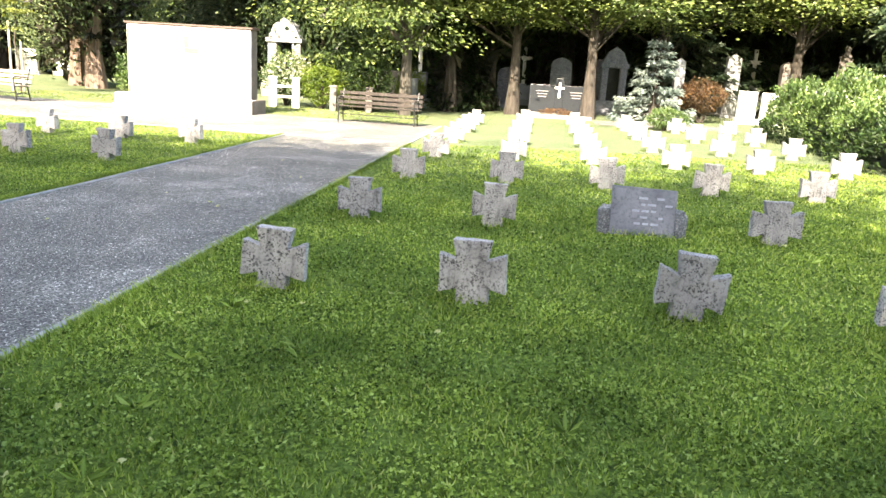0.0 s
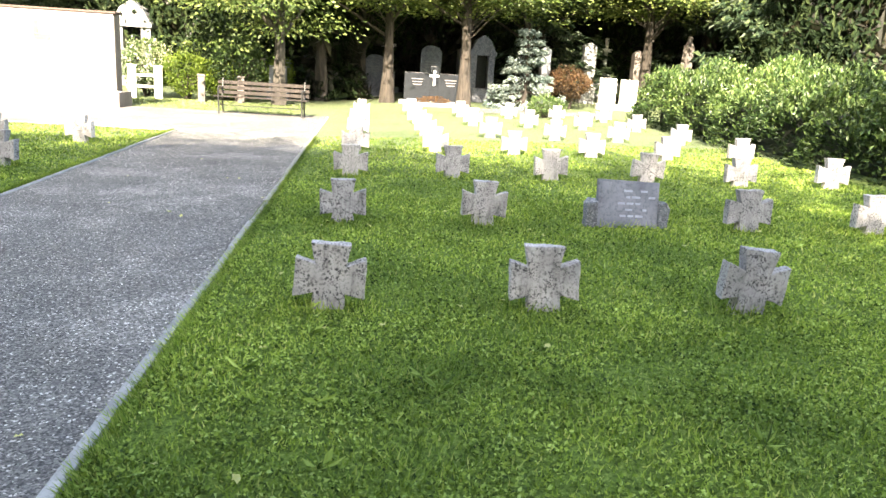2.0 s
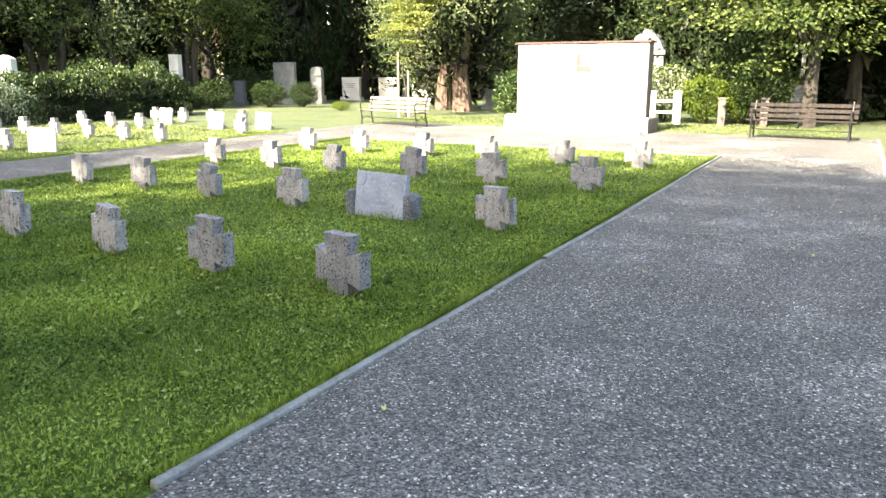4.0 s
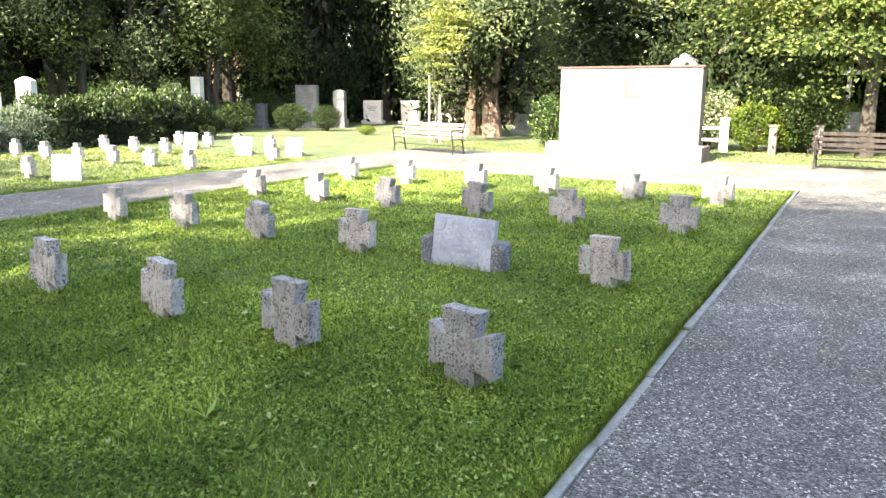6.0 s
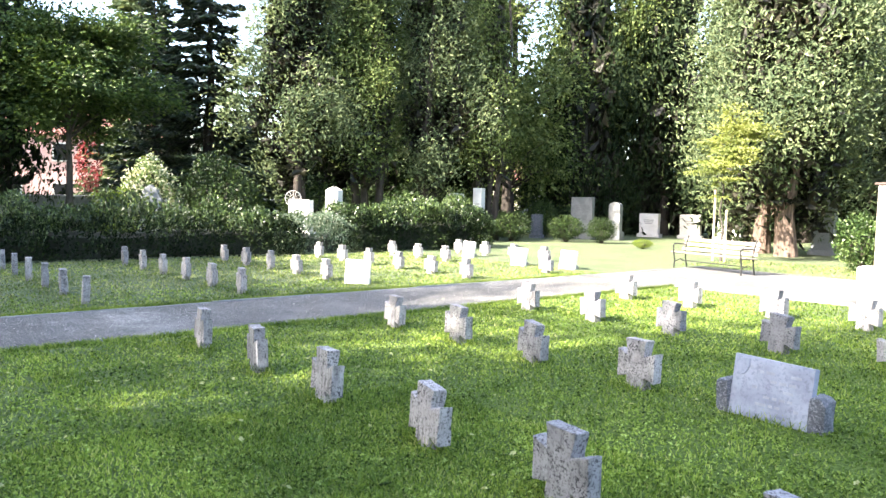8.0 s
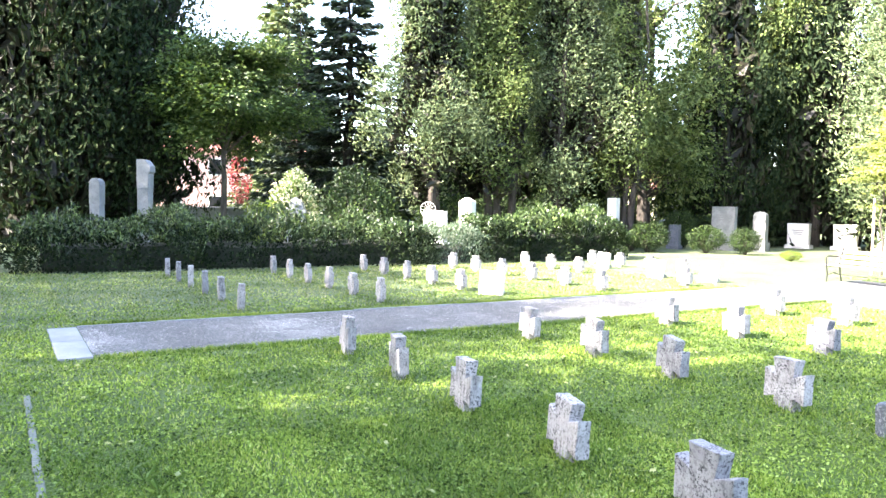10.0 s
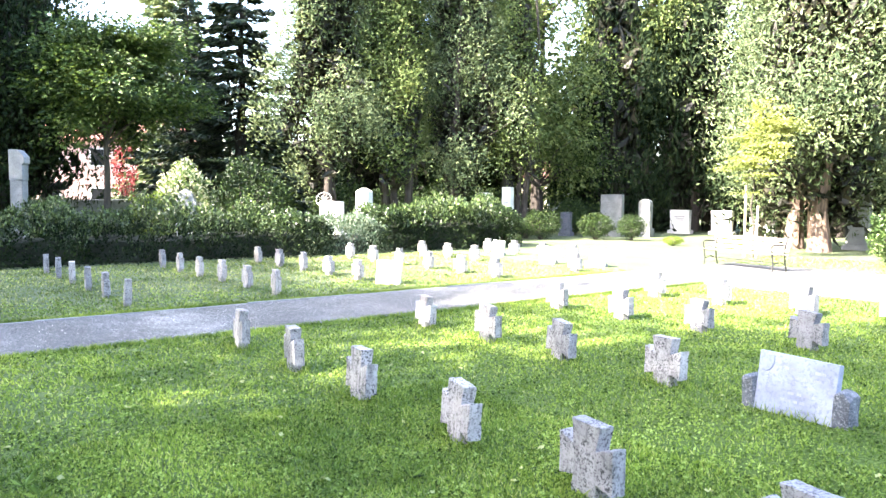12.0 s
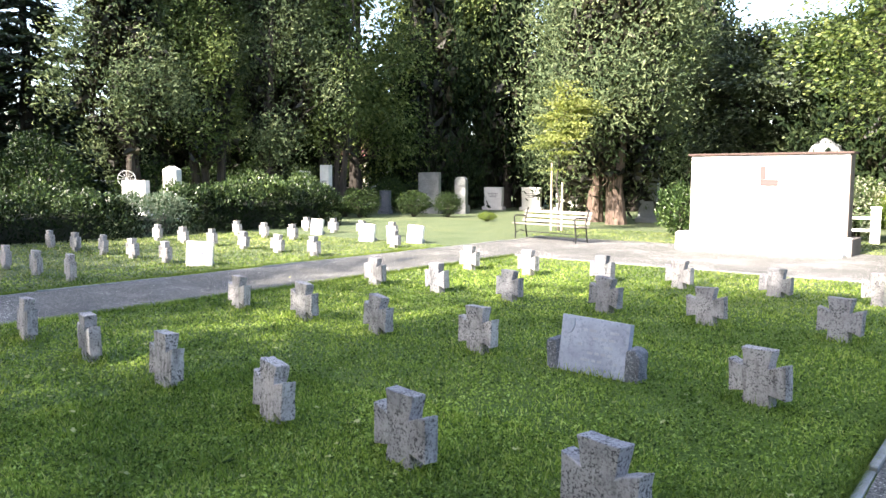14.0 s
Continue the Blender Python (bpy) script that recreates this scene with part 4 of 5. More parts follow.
put(lime, -5.8, 24.6, 90, 0.9)
put(lime, -20.9, 25.5, 30, 0.5, 0.26)
put(lime, -18.8, 26.0, 130, 0.6, 0.32)
put(lime, -4.4, 27.8, 60, 0.8, 1.0)
dark_bush = shrub(0.9, 0.9, 1.7, PRIVET, 45, 3200, 0.11, label="dark green bush among the gravestones")
put(dark_bush, -28.4, 28.2, 0, 0.8, 1.0)
put(dark_bush, -29.5, 26.4, 50, 0.8, 0.7)
put(dark_bush, -5.2, 24.3, 80, 0.95, 1.1)
put(dark_bush, -5.9, 25.6, 10, 1.1, 1.4)
# bushes added to darken the gap under the columnar trees and hide houses
for x, y, a, k in ((-31.5, 17.5, 10, 1.1), (-31.8, 20.3, 70, 1.0), (-31.2, 22.8, 130, 1.15), (-31.0, 25.3, 200, 1.0), (-33.0, 30.8, 260, 1.2), (-33.0, 14.5, 300, 1.2)):
    put(dark_bush, x, y, a, 1.5 * k, 1.25 * k)
for x, y, a, k in ((-26.8, 22.4, 95, 0.9), (-26.6, 24.3, 15, 1.0), (-25.4, 26.4, 75, 0.9), (-29.0, 30.6, 135, 1.2), (-12.2, 30.5, 60, 1.1)):
    put(dark_bush, x, y, a, k, 0.7 * k)
put(dark_bush, -34.0, 6.8, 80, 1.0, 0.9)
put(dark_bush, -24.0, 27.0, 210, 0.7, 0.6)
put(shrub(0.75, 0.7, 1.45, LAUREL, 46, 2600, 0.12, label="green laurel bush beside the memorial wall"), -12.3, 23.0)
put(shrub(0.85, 0.7, 1.7, WHITE_BLOOM, 47, 3000, 0.12, label="white flowering shrub behind the gate posts"), -8.0, 24.6)
put(shrub(0.62, 0.6, 0.62, LAUREL, 48, 2200, 0.07, label="low rounded variegated bush among the crosses"), 3.9, 21.9)
put(spruce(2.75, 1.4, BLUE_SPRUCE, 49, 0.02, 120, 0.16, label="pale blue spruce with dense silvery branches"), 3.95, 25.4)
put(shrub(0.85, 0.75, 1.1, RED_LEAF, 50, 3000, 0.09, label="low reddish brown japanese maple", base=0.3), 5.7, 26.4)
put(shrub(0.6, 0.3, 0.3, RED_LEAF, 51, 900, 0.06, label="reddish planting on a grave bed"), 0.9, 25.1)
put(shrub(0.8, 0.7, 3.2, CRIMSON, 52, 700, 0.2, label="crimson-leaved tree behind the cemetery wall", base=0.5), -48.0, 13.4)


# ---------------------------------------------------------------- gravestones round the lawns
def gz(x, y):
    return float(rise(np.array(x), np.array(y)))


def headstone(x, y, w, h, d, mat, turn=0, top="flat", label="plain upright gravestone", plinth=0.18, flare=0.0):
    root = thing("gravestone", x, y, gz(x, y), turn, label, "gravestone", "gravestones round the lawns")
    part("plinth", boxed(w * 1.22, d * 1.6, plinth + 0.05, 0, 0, -0.05, 0.015), mat, root)
    a, b = w / 2, w / 2 * (1 + flare)
    if top == "flat":
        o = [(-a, 0), (a, 0), (b, h - plinth), (-b, h - plinth)]
    elif top == "arch":
        o = [(-a, 0), (a, 0)] + [(b * math.cos(t), h - plinth - b * 0.7 + b * 0.7 * math.sin(t)) for t in np.linspace(0, math.pi, 9)]
    else:
        o = [(-a, 0), (a, 0), (b, h - plinth - 0.12), (0, h - plinth), (-b, h - plinth - 0.12)]
    slab = part("slab", prism(o, d, 0.012, 1, 0.006, int(abs(x * 3)) % 9, 7), mat, root, "", pose(0, 0, plinth))
    for i in range(3):
        part("inscription", boxed(w * (0.6 - 0.1 * i), 0.006, 0.035, 0, -d / 2 - 0.001, (h - plinth) * 0.66 - i * 0.09, 0), CAPTION, slab, "unreadable inscription line")
    return root


CAPTION = plain("engraved_line", (0.2, 0.2, 0.2), 0.8)
headstone(-27.1, 35.0, 1.0, 1.22, 0.28, WHITE_STONE, 10, label="white stone block gravestone in the sun", flare=0.06)
headstone(-25.1, 35.6, 1.0, 1.22, 0.28, WHITE_STONE, 10, label="white stone block gravestone in the sun", flare=0.06)
headstone(-23.3, 36.2, 1.15, 1.15, 0.28, WHITE_STONE, 10, label="broad white gravestone in the sun")
headstone(-26.9, 29.3, 1.05, 1.95, 0.3, GREY_STONE, 15, label="tall grey gravestone with a broad base", plinth=0.75)
headstone(-25.7, 30.2, 0.55, 1.75, 0.35, GREY_STONE, 15, "arch", "slim grey gravestone with a rounded top", 0.4)
headstone(-28.2, 27.6, 0.5, 1.1, 0.25, DARK_GRANITE, 15, label="dark low gravestone in the shade")
headstone(-28.3, 22.7, 0.5, 1.95, 0.3, WHITE_STONE, 20, label="narrow white stele among the trees")
headstone(-27.7, 23.4, 0.4, 2.2, 0.35, WHITE_STONE, 20, label="tall white stele among the trees")
headstone(-28.0, 16.4, 0.5, 2.05, 0.4, WHITE_STONE, 30, "gable", "white stele with a moulded top behind the hedge", 1.1)
headstone(-28.3, 15.2, 0.85, 1.55, 0.3, WHITE_STONE, 30, label="white block gravestone behind the hedge", plinth=0.4)
headstone(-30.5, 24.4, 0.6, 2.0, 0.3, PALE_STONE, 20, "arch", "pale stele in the shade of the trees")
headstone(-15.9, 29.2, 0.75, 2.9, 0.3, PALE_STONE, 0, label="tall pale stele beside the thuja trunks")
headstone(5.0, 27.4, 0.32, 2.1, 0.4, PALE_STONE, 0, "gable", "tall pale stele beside the blue spruce", 0.3)
headstone(7.35, 27.3, 0.6, 1.1, 0.2, WHITE_STONE, -5, label="white upright gravestone by a low fence")
headstone(8.1, 27.2, 0.6, 1.08, 0.2, WHITE_STONE, -5, label="white upright gravestone by a low fence")
headstone(7.6, 31.0, 0.5, 2.4, 0.4, GREY_STONE, 0, "gable", "tall pale gravestone under the trees", 0.8)
headstone(9.4, 30.0, 0.6, 2.2, 0.4, BROWN_STONE, 0, "arch", "grey gravestone with a rounded top under the trees", 0.6)
headstone(-5.4, 29.2, 0.75, 1.3, 0.4, BROWN_STONE, 0, label="grey pedestal gravestone under the beech", plinth=0.35)
headstone(-4.3, 26.9, 0.55, 1.1, 0.4, GREY_STONE, 0, label="small grey pedestal gravestone behind the bench", plinth=0.3)
headstone(-1.0, 30.5, 0.8, 1.6, 0.3, DARK_GRANITE, 0, "arch", "dark gravestone in deep shade")
headstone(2.6, 30.2, 0.9, 2.0, 0.3, BROWN_STONE, 0, "gable", "grey gabled gravestone behind the dark tomb")
headstone(1.0, 28.4, 0.75, 1.95, 0.3, DARK_GRANITE, 0, "arch", "dark grey gravestone rising behind the dark tomb")
headstone(-33.5, 12.6, 0.7, 1.5, 0.3, GREY_STONE, 30, label="grey gravestone behind the shrubs")


def pillar_stele(x, y, h, w, turn, arched):
    root = thing("pillar_stele", x, y, gz(x, y), turn, "tall slim grey stone stele with a " + ("rounded head" if arched else "gabled cap") + " behind the hedge", "gravestone", "gravestones round the lawns")
    part("shaft", boxed(w, w * 1.25, h - 0.85, 0, 0, -0.05, 0.02), GREY_STONE, root)
    if arched:
        o = [(-w * 0.53, 0), (w * 0.53, 0)] + [(w * 0.53 * math.cos(t), 0.6 + w * 0.55 * math.sin(t)) for t in np.linspace(0, math.pi, 9)]
    else:
        o = [(-w * 0.53, 0), (w * 0.53, 0), (w * 0.53, 0.45), (w * 0.68, 0.5), (w * 0.68, 0.68), (w * 0.2, 0.88), (-w * 0.55, 0.88)]
    part("head", prism(o, w * 1.32, 0.015), GREY_STONE, root, "", pose(0, 0, h - 0.9))


pillar_stele(-29.1, 3.9, 2.5, 0.3, 60, True)
pillar_stele(-29.0, 5.25, 3.0, 0.34, 60, False)


def little_shrine(x, y, turn, w, h, mat, label):
    """A gabled tomb with a dark niche between two posts."""
    root = thing("shrine_tomb", x, y, gz(x, y), turn, label, "tomb", "gravestones round the lawns")
    part("base", boxed(w * 1.3, w * 0.8, 0.55, 0, 0, -0.05, 0.02), mat, root)
    for s in (-1, 1):
        part("post", boxed(w * 0.26, w * 0.5, h * 0.5, s * w * 0.37, 0, 0.48, 0.012), mat, root)
    part("niche_back", boxed(w * 0.6, 0.05, h * 0.5, 0, w * 0.2, 0.48, 0), DARK_GLASS, root, "dark niche")
    part("lintel", boxed(w * 1.1, w * 0.62, 0.16, 0, 0, 0.48 + h * 0.5, 0.015), mat, root)
    part("gable", prism([(-w * 0.5, 0), (w * 0.5, 0), (w * 0.3, h * 0.16), (0, h * 0.24), (-w * 0.3, h * 0.16)], w * 0.56, 0.02), mat, root, "", pose(0, 0, 0.64 + h * 0.5))


little_shrine(-33.4, 34.0, 30, 1.25, 3.2, WHITE_STONE, "white gabled tomb with a dark niche among the trees")
little_shrine(-28.4, 9.9, 60, 0.62, 1.75, PALE_STONE, "small grey tomb with a gabled roof behind the hedge")
little_shrine(-10.0, 30.4, 0, 1.35, 3.3, GREY_STONE, "grey classical tomb with a dark louvred opening behind the wall")
little_shrine(2.9, 28.6, 0, 0.9, 2.4, DARK_GRANITE, "grey tomb with a dark niche behind the beech trunk")


def wagon_wheel_cross(x, y, turn):
    root = thing("wheel_cross", x, y, gz(x, y), turn, "white wheel-shaped iron grave ornament behind the hedge", "grave ornament")
    rim = [(0.27 * math.cos(t), 0, 1.6 + 0.27 * math.sin(t)) for t in np.linspace(0, 2 * math.pi, 25)]
    part("rim", tube(rim, [0.009] * 25, 6), WHITE_PAINT, root)
    for k in range(6):
        t = math.pi * k / 6
        part("spoke", tube([(-0.27 * math.cos(t), 0, 1.6 - 0.27 * math.sin(t)), (0.27 * math.cos(t), 0, 1.6 + 0.27 * math.sin(t))], [0.005] * 2, 5), WHITE_PAINT, root)
    part("post", tube([(0, 0.02, -0.05), (0, 0.02, 1.36)], [0.03, 0.03], 8), WHITE_PAINT, root)


wagon_wheel_cross(-27.8, 14.6, 60)


def latin_cross(w, h, t, bar=0.66, depth=None):
    o = [(-t, 0), (t, 0), (t, h * bar - t), (w / 2, h * bar - t), (w / 2, h * bar + t), (t, h * bar + t), (t, h), (-t, h), (-t, h * bar + t), (-w / 2, h * bar + t), (-w / 2, h * bar - t), (-t, h * bar - t)]
    return prism(o, depth or t * 1.6, 0.008)


def cross_tomb(x, y, h, label, ped=1.1):
    root = thing("cross_monument", x, y, gz(x, y), 0, label, "grave monument", "gravestones round the lawns")
    part("base", boxed(0.95, 0.7, 0.3, 0, 0, -0.05, 0.02), GREY_STONE, root)
    part("pedestal", boxed(0.6, 0.5, ped - 0.25, 0, 0, 0.25, 0.02), PALE_STONE, root)
    part("cross", latin_cross(0.62, h - ped, 0.07), WHITE_STONE, root, "white stone cross", pose(0, 0, ped))


cross_tomb(-0.45, 33.0, 2.5, "white stone cross on a pedestal in the shade", 0.9)
cross_tomb(-4.6, 31.0, 2.9, "white cross on a grey pedestal under the beech", 1.3)
cross_tomb(8.9, 33.0, 2.7, "pale cross on a pedestal under dark trees", 1.2)


def dark_tomb():
    root = thing("family_tomb", 0.95, 26.0, gz(0.95, 26.0), 0, "wide polished black granite tomb with a white cross", "tomb")
    part("base", boxed(2.3, 0.5, 0.14, 0, 0, -0.03, 0.01), GREY_STONE, root)
    for s in (-1, 1):
        w = part("wing", boxed(0.86, 0.2, 0.92, s * 0.56, 0, 0.1, 0.01), BLACK_POLISH, root, "polished black granite panel")
        for i in range(3):
            part("inscription", boxed(0.4 - 0.06 * i, 0.006, 0.028, s * 0.56, -0.102, 0.8 - 0.09 * i, 0), FAINT_GREY, w, "unreadable pale lettering")
    part("centre", boxed(0.26, 0.26, 1.15, 0, 0, 0.1, 0.01), BLACK_POLISH, root)
    part("cross", latin_cross(0.32, 0.5, 0.035, 0.64, 0.05), WHITE_STONE, root, "white cross", pose(0, -0.16, 0.62))
    part("grave_border", boxed(2.1, 0.1, 0.16, 0, -1.3, -0.05, 0.01), GREY_STONE, root)


dark_tomb()


def statue(x, y):
    """A plain draped figure on a pedestal."""
    pts = [(0, 0, 0), (0, 0, 0.25), (0, 0, 0.6), (0.02, 0, 0.85), (0.03, 0, 0.98), (0.03, 0, 1.05), (0.04, 0, 1.18), (0.04, 0, 1.28)]
    ped = thing("statue_pedestal", x, y, gz(x, y), 0, "grey stone pedestal under dark trees", "pedestal")
    part("base", boxed(0.8, 0.8, 0.4, 0, 0, -0.05, 0.02), GREY_STONE, ped)
    part("block", boxed(0.55, 0.55, 1.25, 0, 0, 0.35, 0.02), GREY_STONE, ped)
    st = part("statue", tube(pts, [0.24, 0.22, 0.2, 0.21, 0.12, 0.09, 0.11, 0.05], 12, 0.35, 4), BROWN_STONE, None, "", pose(x, y, gz(x, y) + 1.6))
    tagged(st, "grey weathered stone statue on a pedestal", "statue")


statue(11.2, 29.8)


def gate_posts():
    root = thing("garden_gate", -7.75, 23.6, 0, 12, "two white posts with dark rails beside the memorial wall", "gate")
    for s in (-1, 1):
        p = part("post", boxed(0.22, 0.22, 0.95, s * 0.36, 0, -0.05, 0.015), WHITE_STONE, root, "white stone post")
        part("post_cap", boxed(0.26, 0.26, 0.05, s * 0.36, 0, 0.9, 0.015), WHITE_STONE, p)
    for z in (0.3, 0.62):
        part("rail", boxed(0.52, 0.05, 0.07, 0, 0, z, 0.008), WHITE_PAINT, root)
    for x, y in ((-5.0, 23.6), (-6.1, 23.4)):
        q = thing("stone_post", x, y, 0, 8, "low grey stone post at the edge of the shrubs", "post", "low posts by the shrubs")
        part("shaft", boxed(0.2, 0.2, 0.78, 0, 0, -0.05, 0.015), BROWN_STONE, q)
        part("cap", boxed(0.24, 0.24, 0.06, 0, 0, 0.73, 0.015), BROWN_STONE, q)


gate_posts()


def low_fence(x0, y0, n, turn):
    root = thing("iron_fence", x0, y0, gz(x0, y0), turn, "low dark iron grave fence", "fence")
    for z in (0.25, 0.85):
        part("rail", boxed(n * 0.16, 0.03, 0.035, n * 0.08, 0, z, 0.004), IRON, root)
    me = None
    for i in range(n + 1):
        if me is None:
            ob = part("bar", tube([(0, 0, -0.02), (0, 0, 0.98)], [0.012, 0.01], 6), IRON, root)
            me = ob.data
        else:
            ob = part("bar", me, None, root)
        ob.matrix_basis = pose(i * 0.16, 0, 0)


low_fence(5.9, 27.9, 14, 4)


# low cemetery wall and houses beyond it
def long_wall():
    root = thing("boundary_wall", -39.5, 20, 0, 0, "low grey cemetery wall beyond the trees", "wall", kind="structure")
    part("masonry", boxed(0.35, 60, 1.5, -7, 0, -0.1, 0.03), GREY_STONE, root)
    part("coping", boxed(0.5, 60, 0.1, -7, 0, 1.4, 0.02), PALE_STONE, root)


long_wall()


def far_house(x, y, w, d, h, turn, wall, label, cols=5):
    root = thing("house", x, y, 0, turn, label, "house")
    part("wall", boxed(w, d, h, 0, 0, -0.1, 0.03), wall, root)
    part("roof", prism([(-d / 2 - 0.4, 0), (d / 2 + 0.4, 0), (0, 2.4)], w + 0.8, 0.02), ROOF_RED, root, "red tiled roof", pose(0, 0, h - 0.1, 0, 0, 90))
    for j in range(2):
        for i in range(cols):
            win = part("window", boxed(1.0, 0.1, 1.3, -w / 2 + (i + 0.5) * w / cols, -d / 2 - 0.02, 1.0 + 2.7 * j, 0.01), WHITE_PAINT, root)
            part("pane", boxed(0.8, 0.02, 1.1, -w / 2 + (i + 0.5) * w / cols, -d / 2 - 0.078, 1.1 + 2.7 * j, 0), DARK_GLASS, win)


far_house(-64, 16, 14, 8, 5.6, 74, PINK_WALL, "pink two-storey house with a red roof beyond the cemetery")
far_house(-50, 38, 14, 8, 3.4, 55, CREAM_WALL, "cream low house with a red roof beyond the trees")


def far_woods():
    """A belt of distant trees closing the view on all sides."""
    rng = np.random.default_rng(61)
    n = 55000
    az = rng.uniform(0, 2 * math.pi, n)
    d = rng.uniform(64, 84, n)
    top = np.array([7.5 + 5.0 * noise.noise(Vector((math.cos(a) * 7, math.sin(a) * 7, 0))) + 3.0 * noise.noise(Vector((math.cos(a) * 24, math.sin(a) * 24, 3))) for a in az])
    z = rng.uniform(0.02, 1, n) ** 0.8 * np.maximum(4.0, top)
    p = np.stack([-10 + d * np.cos(az), 12 + d * np.sin(az), z], 1)
    ob = part("far_woods", leaves(p, rng.normal(size=(n, 3)), rng.uniform(1.5, 2.8, n), rng.uniform(0.9, 1.7, n), rng), SPRUCE)
    tagged(ob, "distant dark green belt of trees", "trees", kind="stuff")


far_woods()


# ---------------------------------------------------------------- grass, gravel chips, fallen leaves
def on_gravel(x, y):
    main = (x > PATH_L - 0.07) & (x < PATH_R + 0.075) & (y > 1.88) & (y < BACK)
    west = (x > WEST_L - 0.07) & (x < WEST_R + 0.07) & (y > 1.88) & (y < BACK)
    square = (x > WEST_L - 0.07) & (x < PATH_R + 0.075) & (y > PLAZA - 0.03) & (y < BACK)
    return main | west | square


def scatter(rng, spots):
    """Points over rectangles (x0, x1, y0, y1, number)."""
    out = [np.stack([rng.uniform(a, b, n), rng.uniform(c, d, n)], 1) for a, b, c, d, n in spots]
    return np.concatenate(out)


def grass():
    rng = np.random.default_rng(71)
    q = scatter(rng, [(-2.2, 3.6, 1.2, 4.6, 48000), (-2.2, 5.0, 4.6, 8.6, 40000), (-2.2, 6.2, 8.6, 15, 30000), (-9.5, -4.8, 1.7, 5.6, 50000), (-12.9, -4.8, 3.0, 9.5, 55000), (-12.9, -4.8, 9.5, 14.9, 30000), (-14.8, -9, -2.0, 3.4, 26000), (-24, -14.8, -1.5, 2.2, 16000), (-23.3, -15.2, 2.0, 16, 40000), (-16, -3, 20.2, 24, 10000)])
    q = q[~on_gravel(q[:, 0], q[:, 1])]
    n = len(q)
    dist = np.minimum(np.hypot(q[:, 0] + 1.2, q[:, 1] - 0.3), np.hypot(q[:, 0] + 4.2, q[:, 1] - 1.5))
    z = rise(q[:, 0], q[:, 1])
    tuft = np.array([noise.noise(Vector((x * 1.7, y * 1.7, 0))) for x, y in q.tolist()])
    h = rng.uniform(0.018, 0.042, n) * (1 + 0.5 * tuft)
    w = 0.004 + 0.0008 * dist
    az = rng.uniform(0, 2 * math.pi, n)
    lean = rng.uniform(0.2, 1.1, n)
    side = np.stack([np.cos(az), np.sin(az), np.zeros(n)], 1) * w[:, None]
    base = np.stack([q[:, 0], q[:, 1], z - 0.004], 1)
    la = az + rng.normal(1.57, 0.5, n)
    tip = base + np.stack([np.cos(la) * lean * h, np.sin(la) * lean * h, h], 1)
    v = np.stack([base - side, base + side, tip], 1).reshape(-1, 3)
    # dry picks blades on the sunlit lawns, painted pale for the glare
    dry = np.clip(np.maximum((-q[:, 0] - 13.5) / 5, (q[:, 1] - 13) / 6), 0, 0.8) > rng.uniform(0, 1, n)
    for name, sel, mat, lab in (("grass", ~dry, GRASS, "short mown green grass blades"), ("dry_grass", dry, SUNLIT_GRASS, "grass blades coloured paler for the sunlit lawns")):
        tagged(part(name, (v.reshape(-1, 3, 3)[sel].reshape(-1, 3), np.arange(3 * sel.sum()).reshape(-1, 3)), mat), lab, "grass", kind="stuff")
    # broad-leaved weeds and clover
    q = scatter(rng, [(-17.0, 6.0, -1.0, 12.0, 1250000)])
    dist = np.minimum(np.hypot(q[:, 0] + 0.6, q[:, 1] - 0.2), np.hypot(q[:, 0] + 4.2, q[:, 1] - 1.5))
    q = q[(rng.uniform(0, 1, len(q)) < np.minimum(1, (3.4 / dist) ** 1.9)) & (q[:, 1] > 0.9 - 0.25 * np.maximum(0, -q[:, 0] - 6))]
    q = q[~on_gravel(q[:, 0], q[:, 1])]
    patch = np.array([noise.noise(Vector((x * 2.2 + 20, y * 2.2, 0))) + 0.7 * noise.noise(Vector((x * 7, y * 7, 5))) for x, y in q.tolist()])
    keep = patch + rng.normal(0, 0.3, len(q)) > -0.12
    q, patch = q[keep], patch[keep]
    n = len(q)
    a = np.stack([*(rng.normal(size=(2, n))), rng.uniform(-0.1, 0.9, n)], 1)
    c = np.stack([q[:, 0], q[:, 1], rise(q[:, 0], q[:, 1]) + rng.uniform(0.008, 0.03, n) + 0.012 * np.clip(patch, 0, 1)], 1)
    far = np.minimum(np.hypot(q[:, 0] + 0.6, q[:, 1] - 0.2), np.hypot(q[:, 0] + 4.2, q[:, 1] - 1.5))
    sz = rng.uniform(0.7, 1.35, n) * (0.9 + 0.05 * far)
    tagged(part("clover", leaves(c, a, 0.0215 * sz, 0.0135 * sz, rng), CLOVER), "small clover and broad weed leaves in the lawn", "weeds", kind="stuff")
    # dandelion-like rosettes of long leaves
    P, A = [], []
    for x, y in scatter(rng, [(-2.0, 3.2, 1.2, 4.4, 26), (-9, -5, 1.9, 5, 18), (-2, 4.5, 4.4, 8, 14)]):
        for k in range(int(rng.integers(5, 10))):
            t = rng.uniform(0, 6.28)
            d = np.array([math.cos(t), math.sin(t), rng.uniform(0.35, 0.9)])
            P.append(np.array([x, y, float(rise(x, y)) + 0.01]) + d * 0.05)
            A.append(d)
    n = len(P)
    tagged(part("lawn_rosettes", leaves(np.array(P), np.array(A), rng.uniform(0.08, 0.14, n), rng.uniform(0.016, 0.028, n), rng), CLOVER), "low rosettes of long weed leaves in the lawn", "weeds", kind="stuff")
    # longer tufts left by the mower round the stones
    cs = [o.location for o in scene.objects if o.name.startswith(("stone_cross", "grave_plaque"))]
    P = []
    for c in cs:
        k = 170 if (c.x + 3) ** 2 + c.y ** 2 < 120 else 40
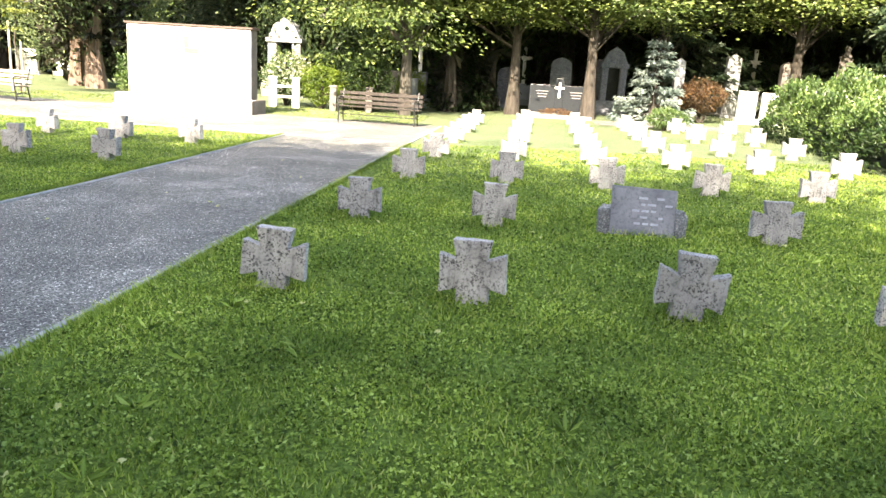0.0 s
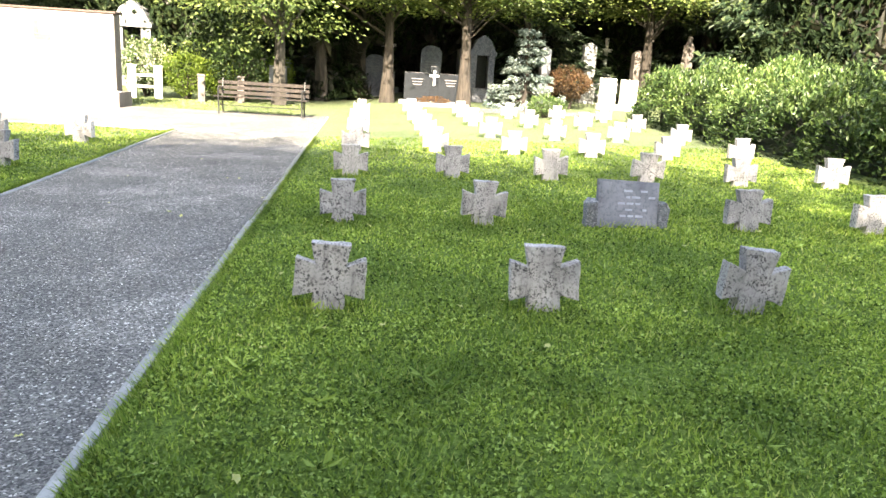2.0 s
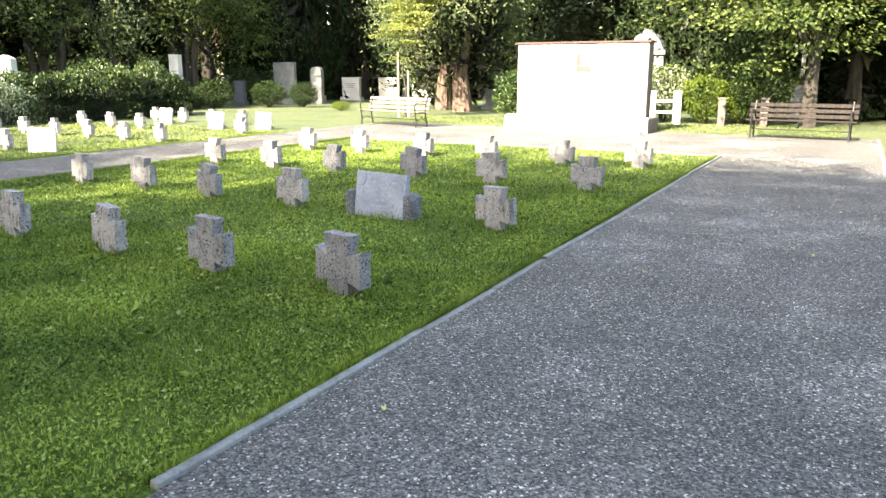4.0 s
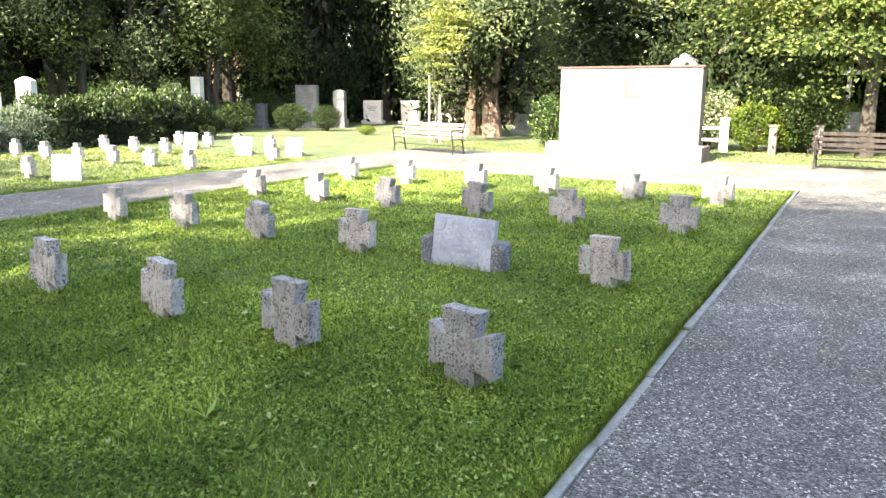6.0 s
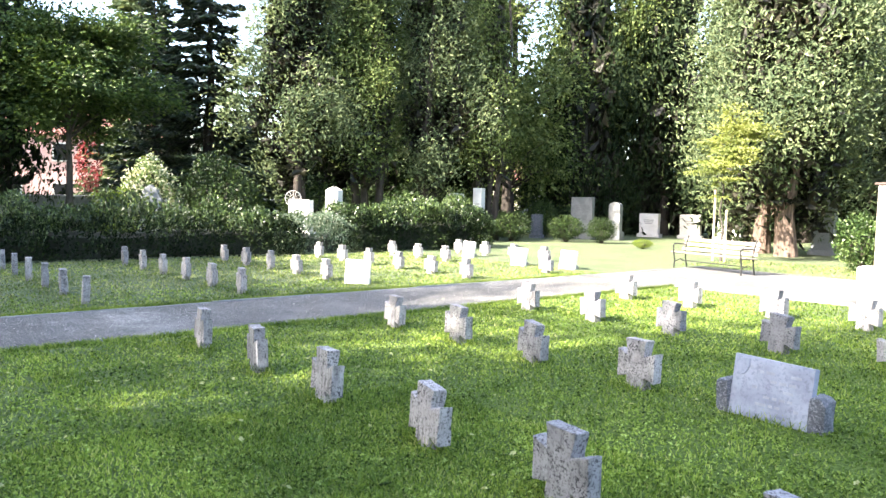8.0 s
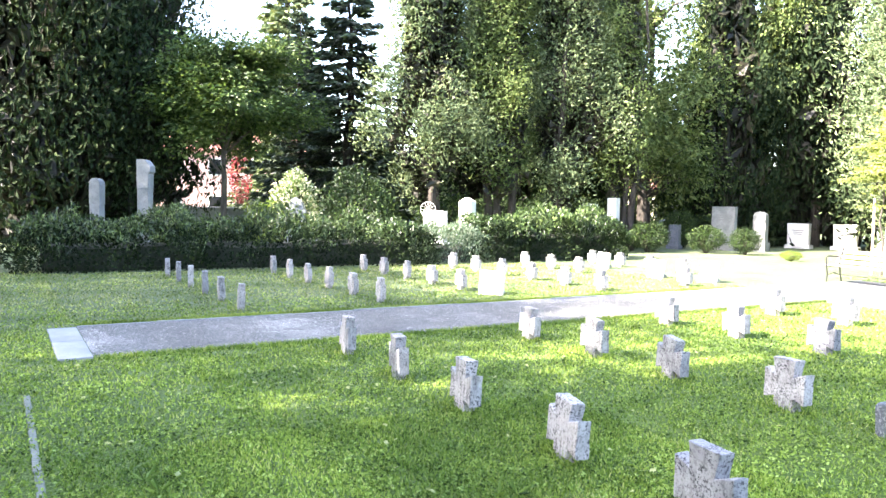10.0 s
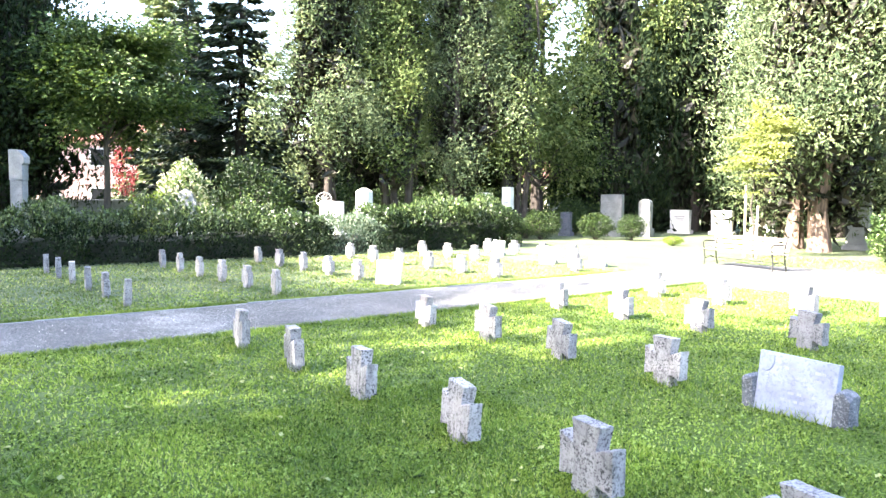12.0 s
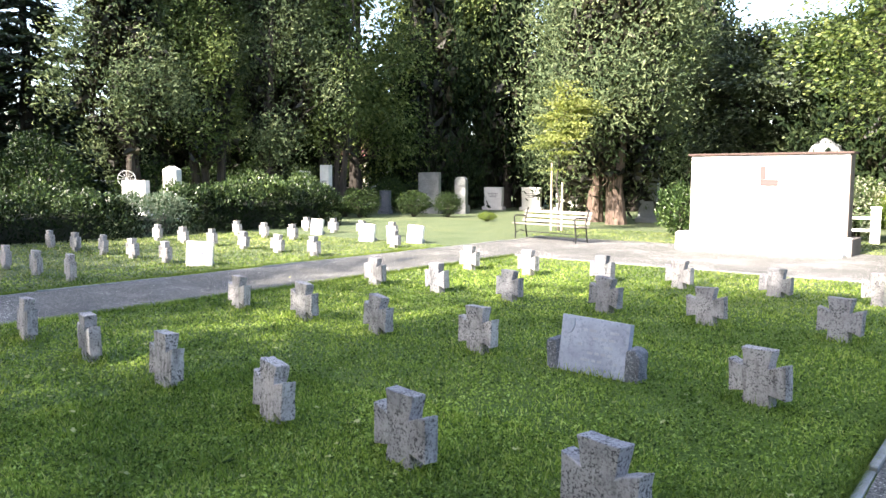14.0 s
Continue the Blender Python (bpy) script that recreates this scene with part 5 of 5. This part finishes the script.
        P.append(np.stack([c.x + rng.uniform(-0.3, 0.3, k), c.y + rng.normal(0, 0.10, k) - 0.03, np.full(k, c.z)], 1))
    P = np.concatenate(P)
    n = len(P)
    h = rng.uniform(0.04, 0.11, n)
    az = rng.uniform(0, 2 * math.pi, n)
    side = np.stack([np.cos(az), np.sin(az), np.zeros(n)], 1) * 0.005
    tip = P + np.stack([rng.normal(0, 0.5, n) * h, rng.normal(0, 0.5, n) * h, h], 1)
    v = np.stack([P - side, P + side, tip], 1).reshape(-1, 3)
    tagged(part("grass_tufts", (v, np.arange(3 * n).reshape(-1, 3)), GRASS), "longer grass left uncut round the stones", "grass", kind="stuff")
    # grass that leans over the kerbs
    P = []
    for x, s in ((PATH_L - 0.075, -1), (PATH_R + 0.08, 1), (WEST_R + 0.075, 1), (WEST_L - 0.075, -1)):
        k = 8000
        P.append(np.stack([x + s * np.abs(rng.normal(0, 0.03, k)) - s * 0.012, rng.uniform(END, PLAZA, k) ** 1.0, np.full(k, s, float)], 1))
    P = np.concatenate(P)
    n = len(P)
    s = P[:, 2].copy()
    P[:, 2] = rise(P[:, 0], P[:, 1])
    h = rng.uniform(0.03, 0.085, n)
    side = np.stack([np.zeros(n), np.full(n, 0.006), np.zeros(n)], 1)
    tip = P + np.stack([-s * rng.uniform(-0.3, 1.0, n) * h, rng.normal(0, 0.5, n) * h, h * 0.9], 1)
    v = np.stack([P - side, P + side, tip], 1).reshape(-1, 3)
    tagged(part("kerb_grass", (v, np.arange(3 * n).reshape(-1, 3)), GRASS), "grass fringe leaning over the concrete edgings", "grass", kind="stuff")


grass()


def gravel_chips():
    rng = np.random.default_rng(72)
    q = scatter(rng, [(PATH_L + 0.02, PATH_R - 0.03, 2.25, 6.0, 9000), (PATH_L + 0.02, PATH_R - 0.03, 6.0, 14.9, 8000), (WEST_L, WEST_R, 2.3, 14.9, 6000)])
    n = len(q)
    dist = np.hypot(q[:, 0] + 3.2, q[:, 1] - 1)
    s = rng.uniform(0.0025, 0.006, n) * (1 + dist * 0.06)
    octa = np.array([(1, 0, 0), (0, 1, 0), (-1, 0, 0), (0, -1, 0), (0, 0, 0.8), (0, 0, -0.6)], float)
    v = octa[None] * rng.uniform(0.6, 1.3, (n, 6, 1)) * s[:, None, None] + np.stack([q[:, 0], q[:, 1], np.full(n, 0.0115)], 1)[:, None]
    f = np.array([(0, 1, 4), (1, 2, 4), (2, 3, 4), (3, 0, 4)])
    faces = (f[None] + 6 * np.arange(n)[:, None, None]).reshape(-1, 3)
    tagged(part("gravel_chips", (v.reshape(-1, 3), faces), CHIPS), "loose grey and white gravel chips on the paths", "gravel", kind="stuff")


gravel_chips()


def fallen_leaves():
    rng = np.random.default_rng(73)
    q = scatter(rng, [(-2, 3.4, 1.4, 8, 45), (-12.5, -4.9, 1.8, 9, 140), (-14, -5, 9, 14, 30), (-22, -15.4, 3, 15, 40), (PATH_L, PATH_R, 2.3, 12, 14)])
    rootm = []
    for i in range(5):
        o = []
        k = 9
        for j in range(k):
            t = 2 * math.pi * j / k
            rr = (1.0 if j % 2 == 0 else 0.72) * rng.uniform(0.6, 1.25) * 0.021
            o.append((rr * math.cos(t), rr * math.sin(t), rng.uniform(0, 0.018)))
        o.append((0, 0, 0.004))
        m = bpy.data.meshes.new("fallen_leaf")
        m.from_pydata(o, [], [(j, (j + 1) % k, k) for j in range(k)])
        m.materials.append(DRY_LEAF)
        rootm.append(m)
    for x, y in q:
        ob = new("fallen_leaf", rootm[int(rng.integers(5))])
        z = float(rise(np.array(x), np.array(y))) + (0.016 if on_gravel(np.array(x), np.array(y)) else 0.03)
        ob.matrix_basis = pose(x, y, z, rng.uniform(-20, 20), rng.uniform(-20, 20), rng.uniform(0, 360)) @ Matrix.Diagonal((*[rng.uniform(0.6, 1.25)] * 3, 1))
        tagged(ob, "pale dry fallen leaf lying on the lawn", "leaf", "fallen leaves")


fallen_leaves()
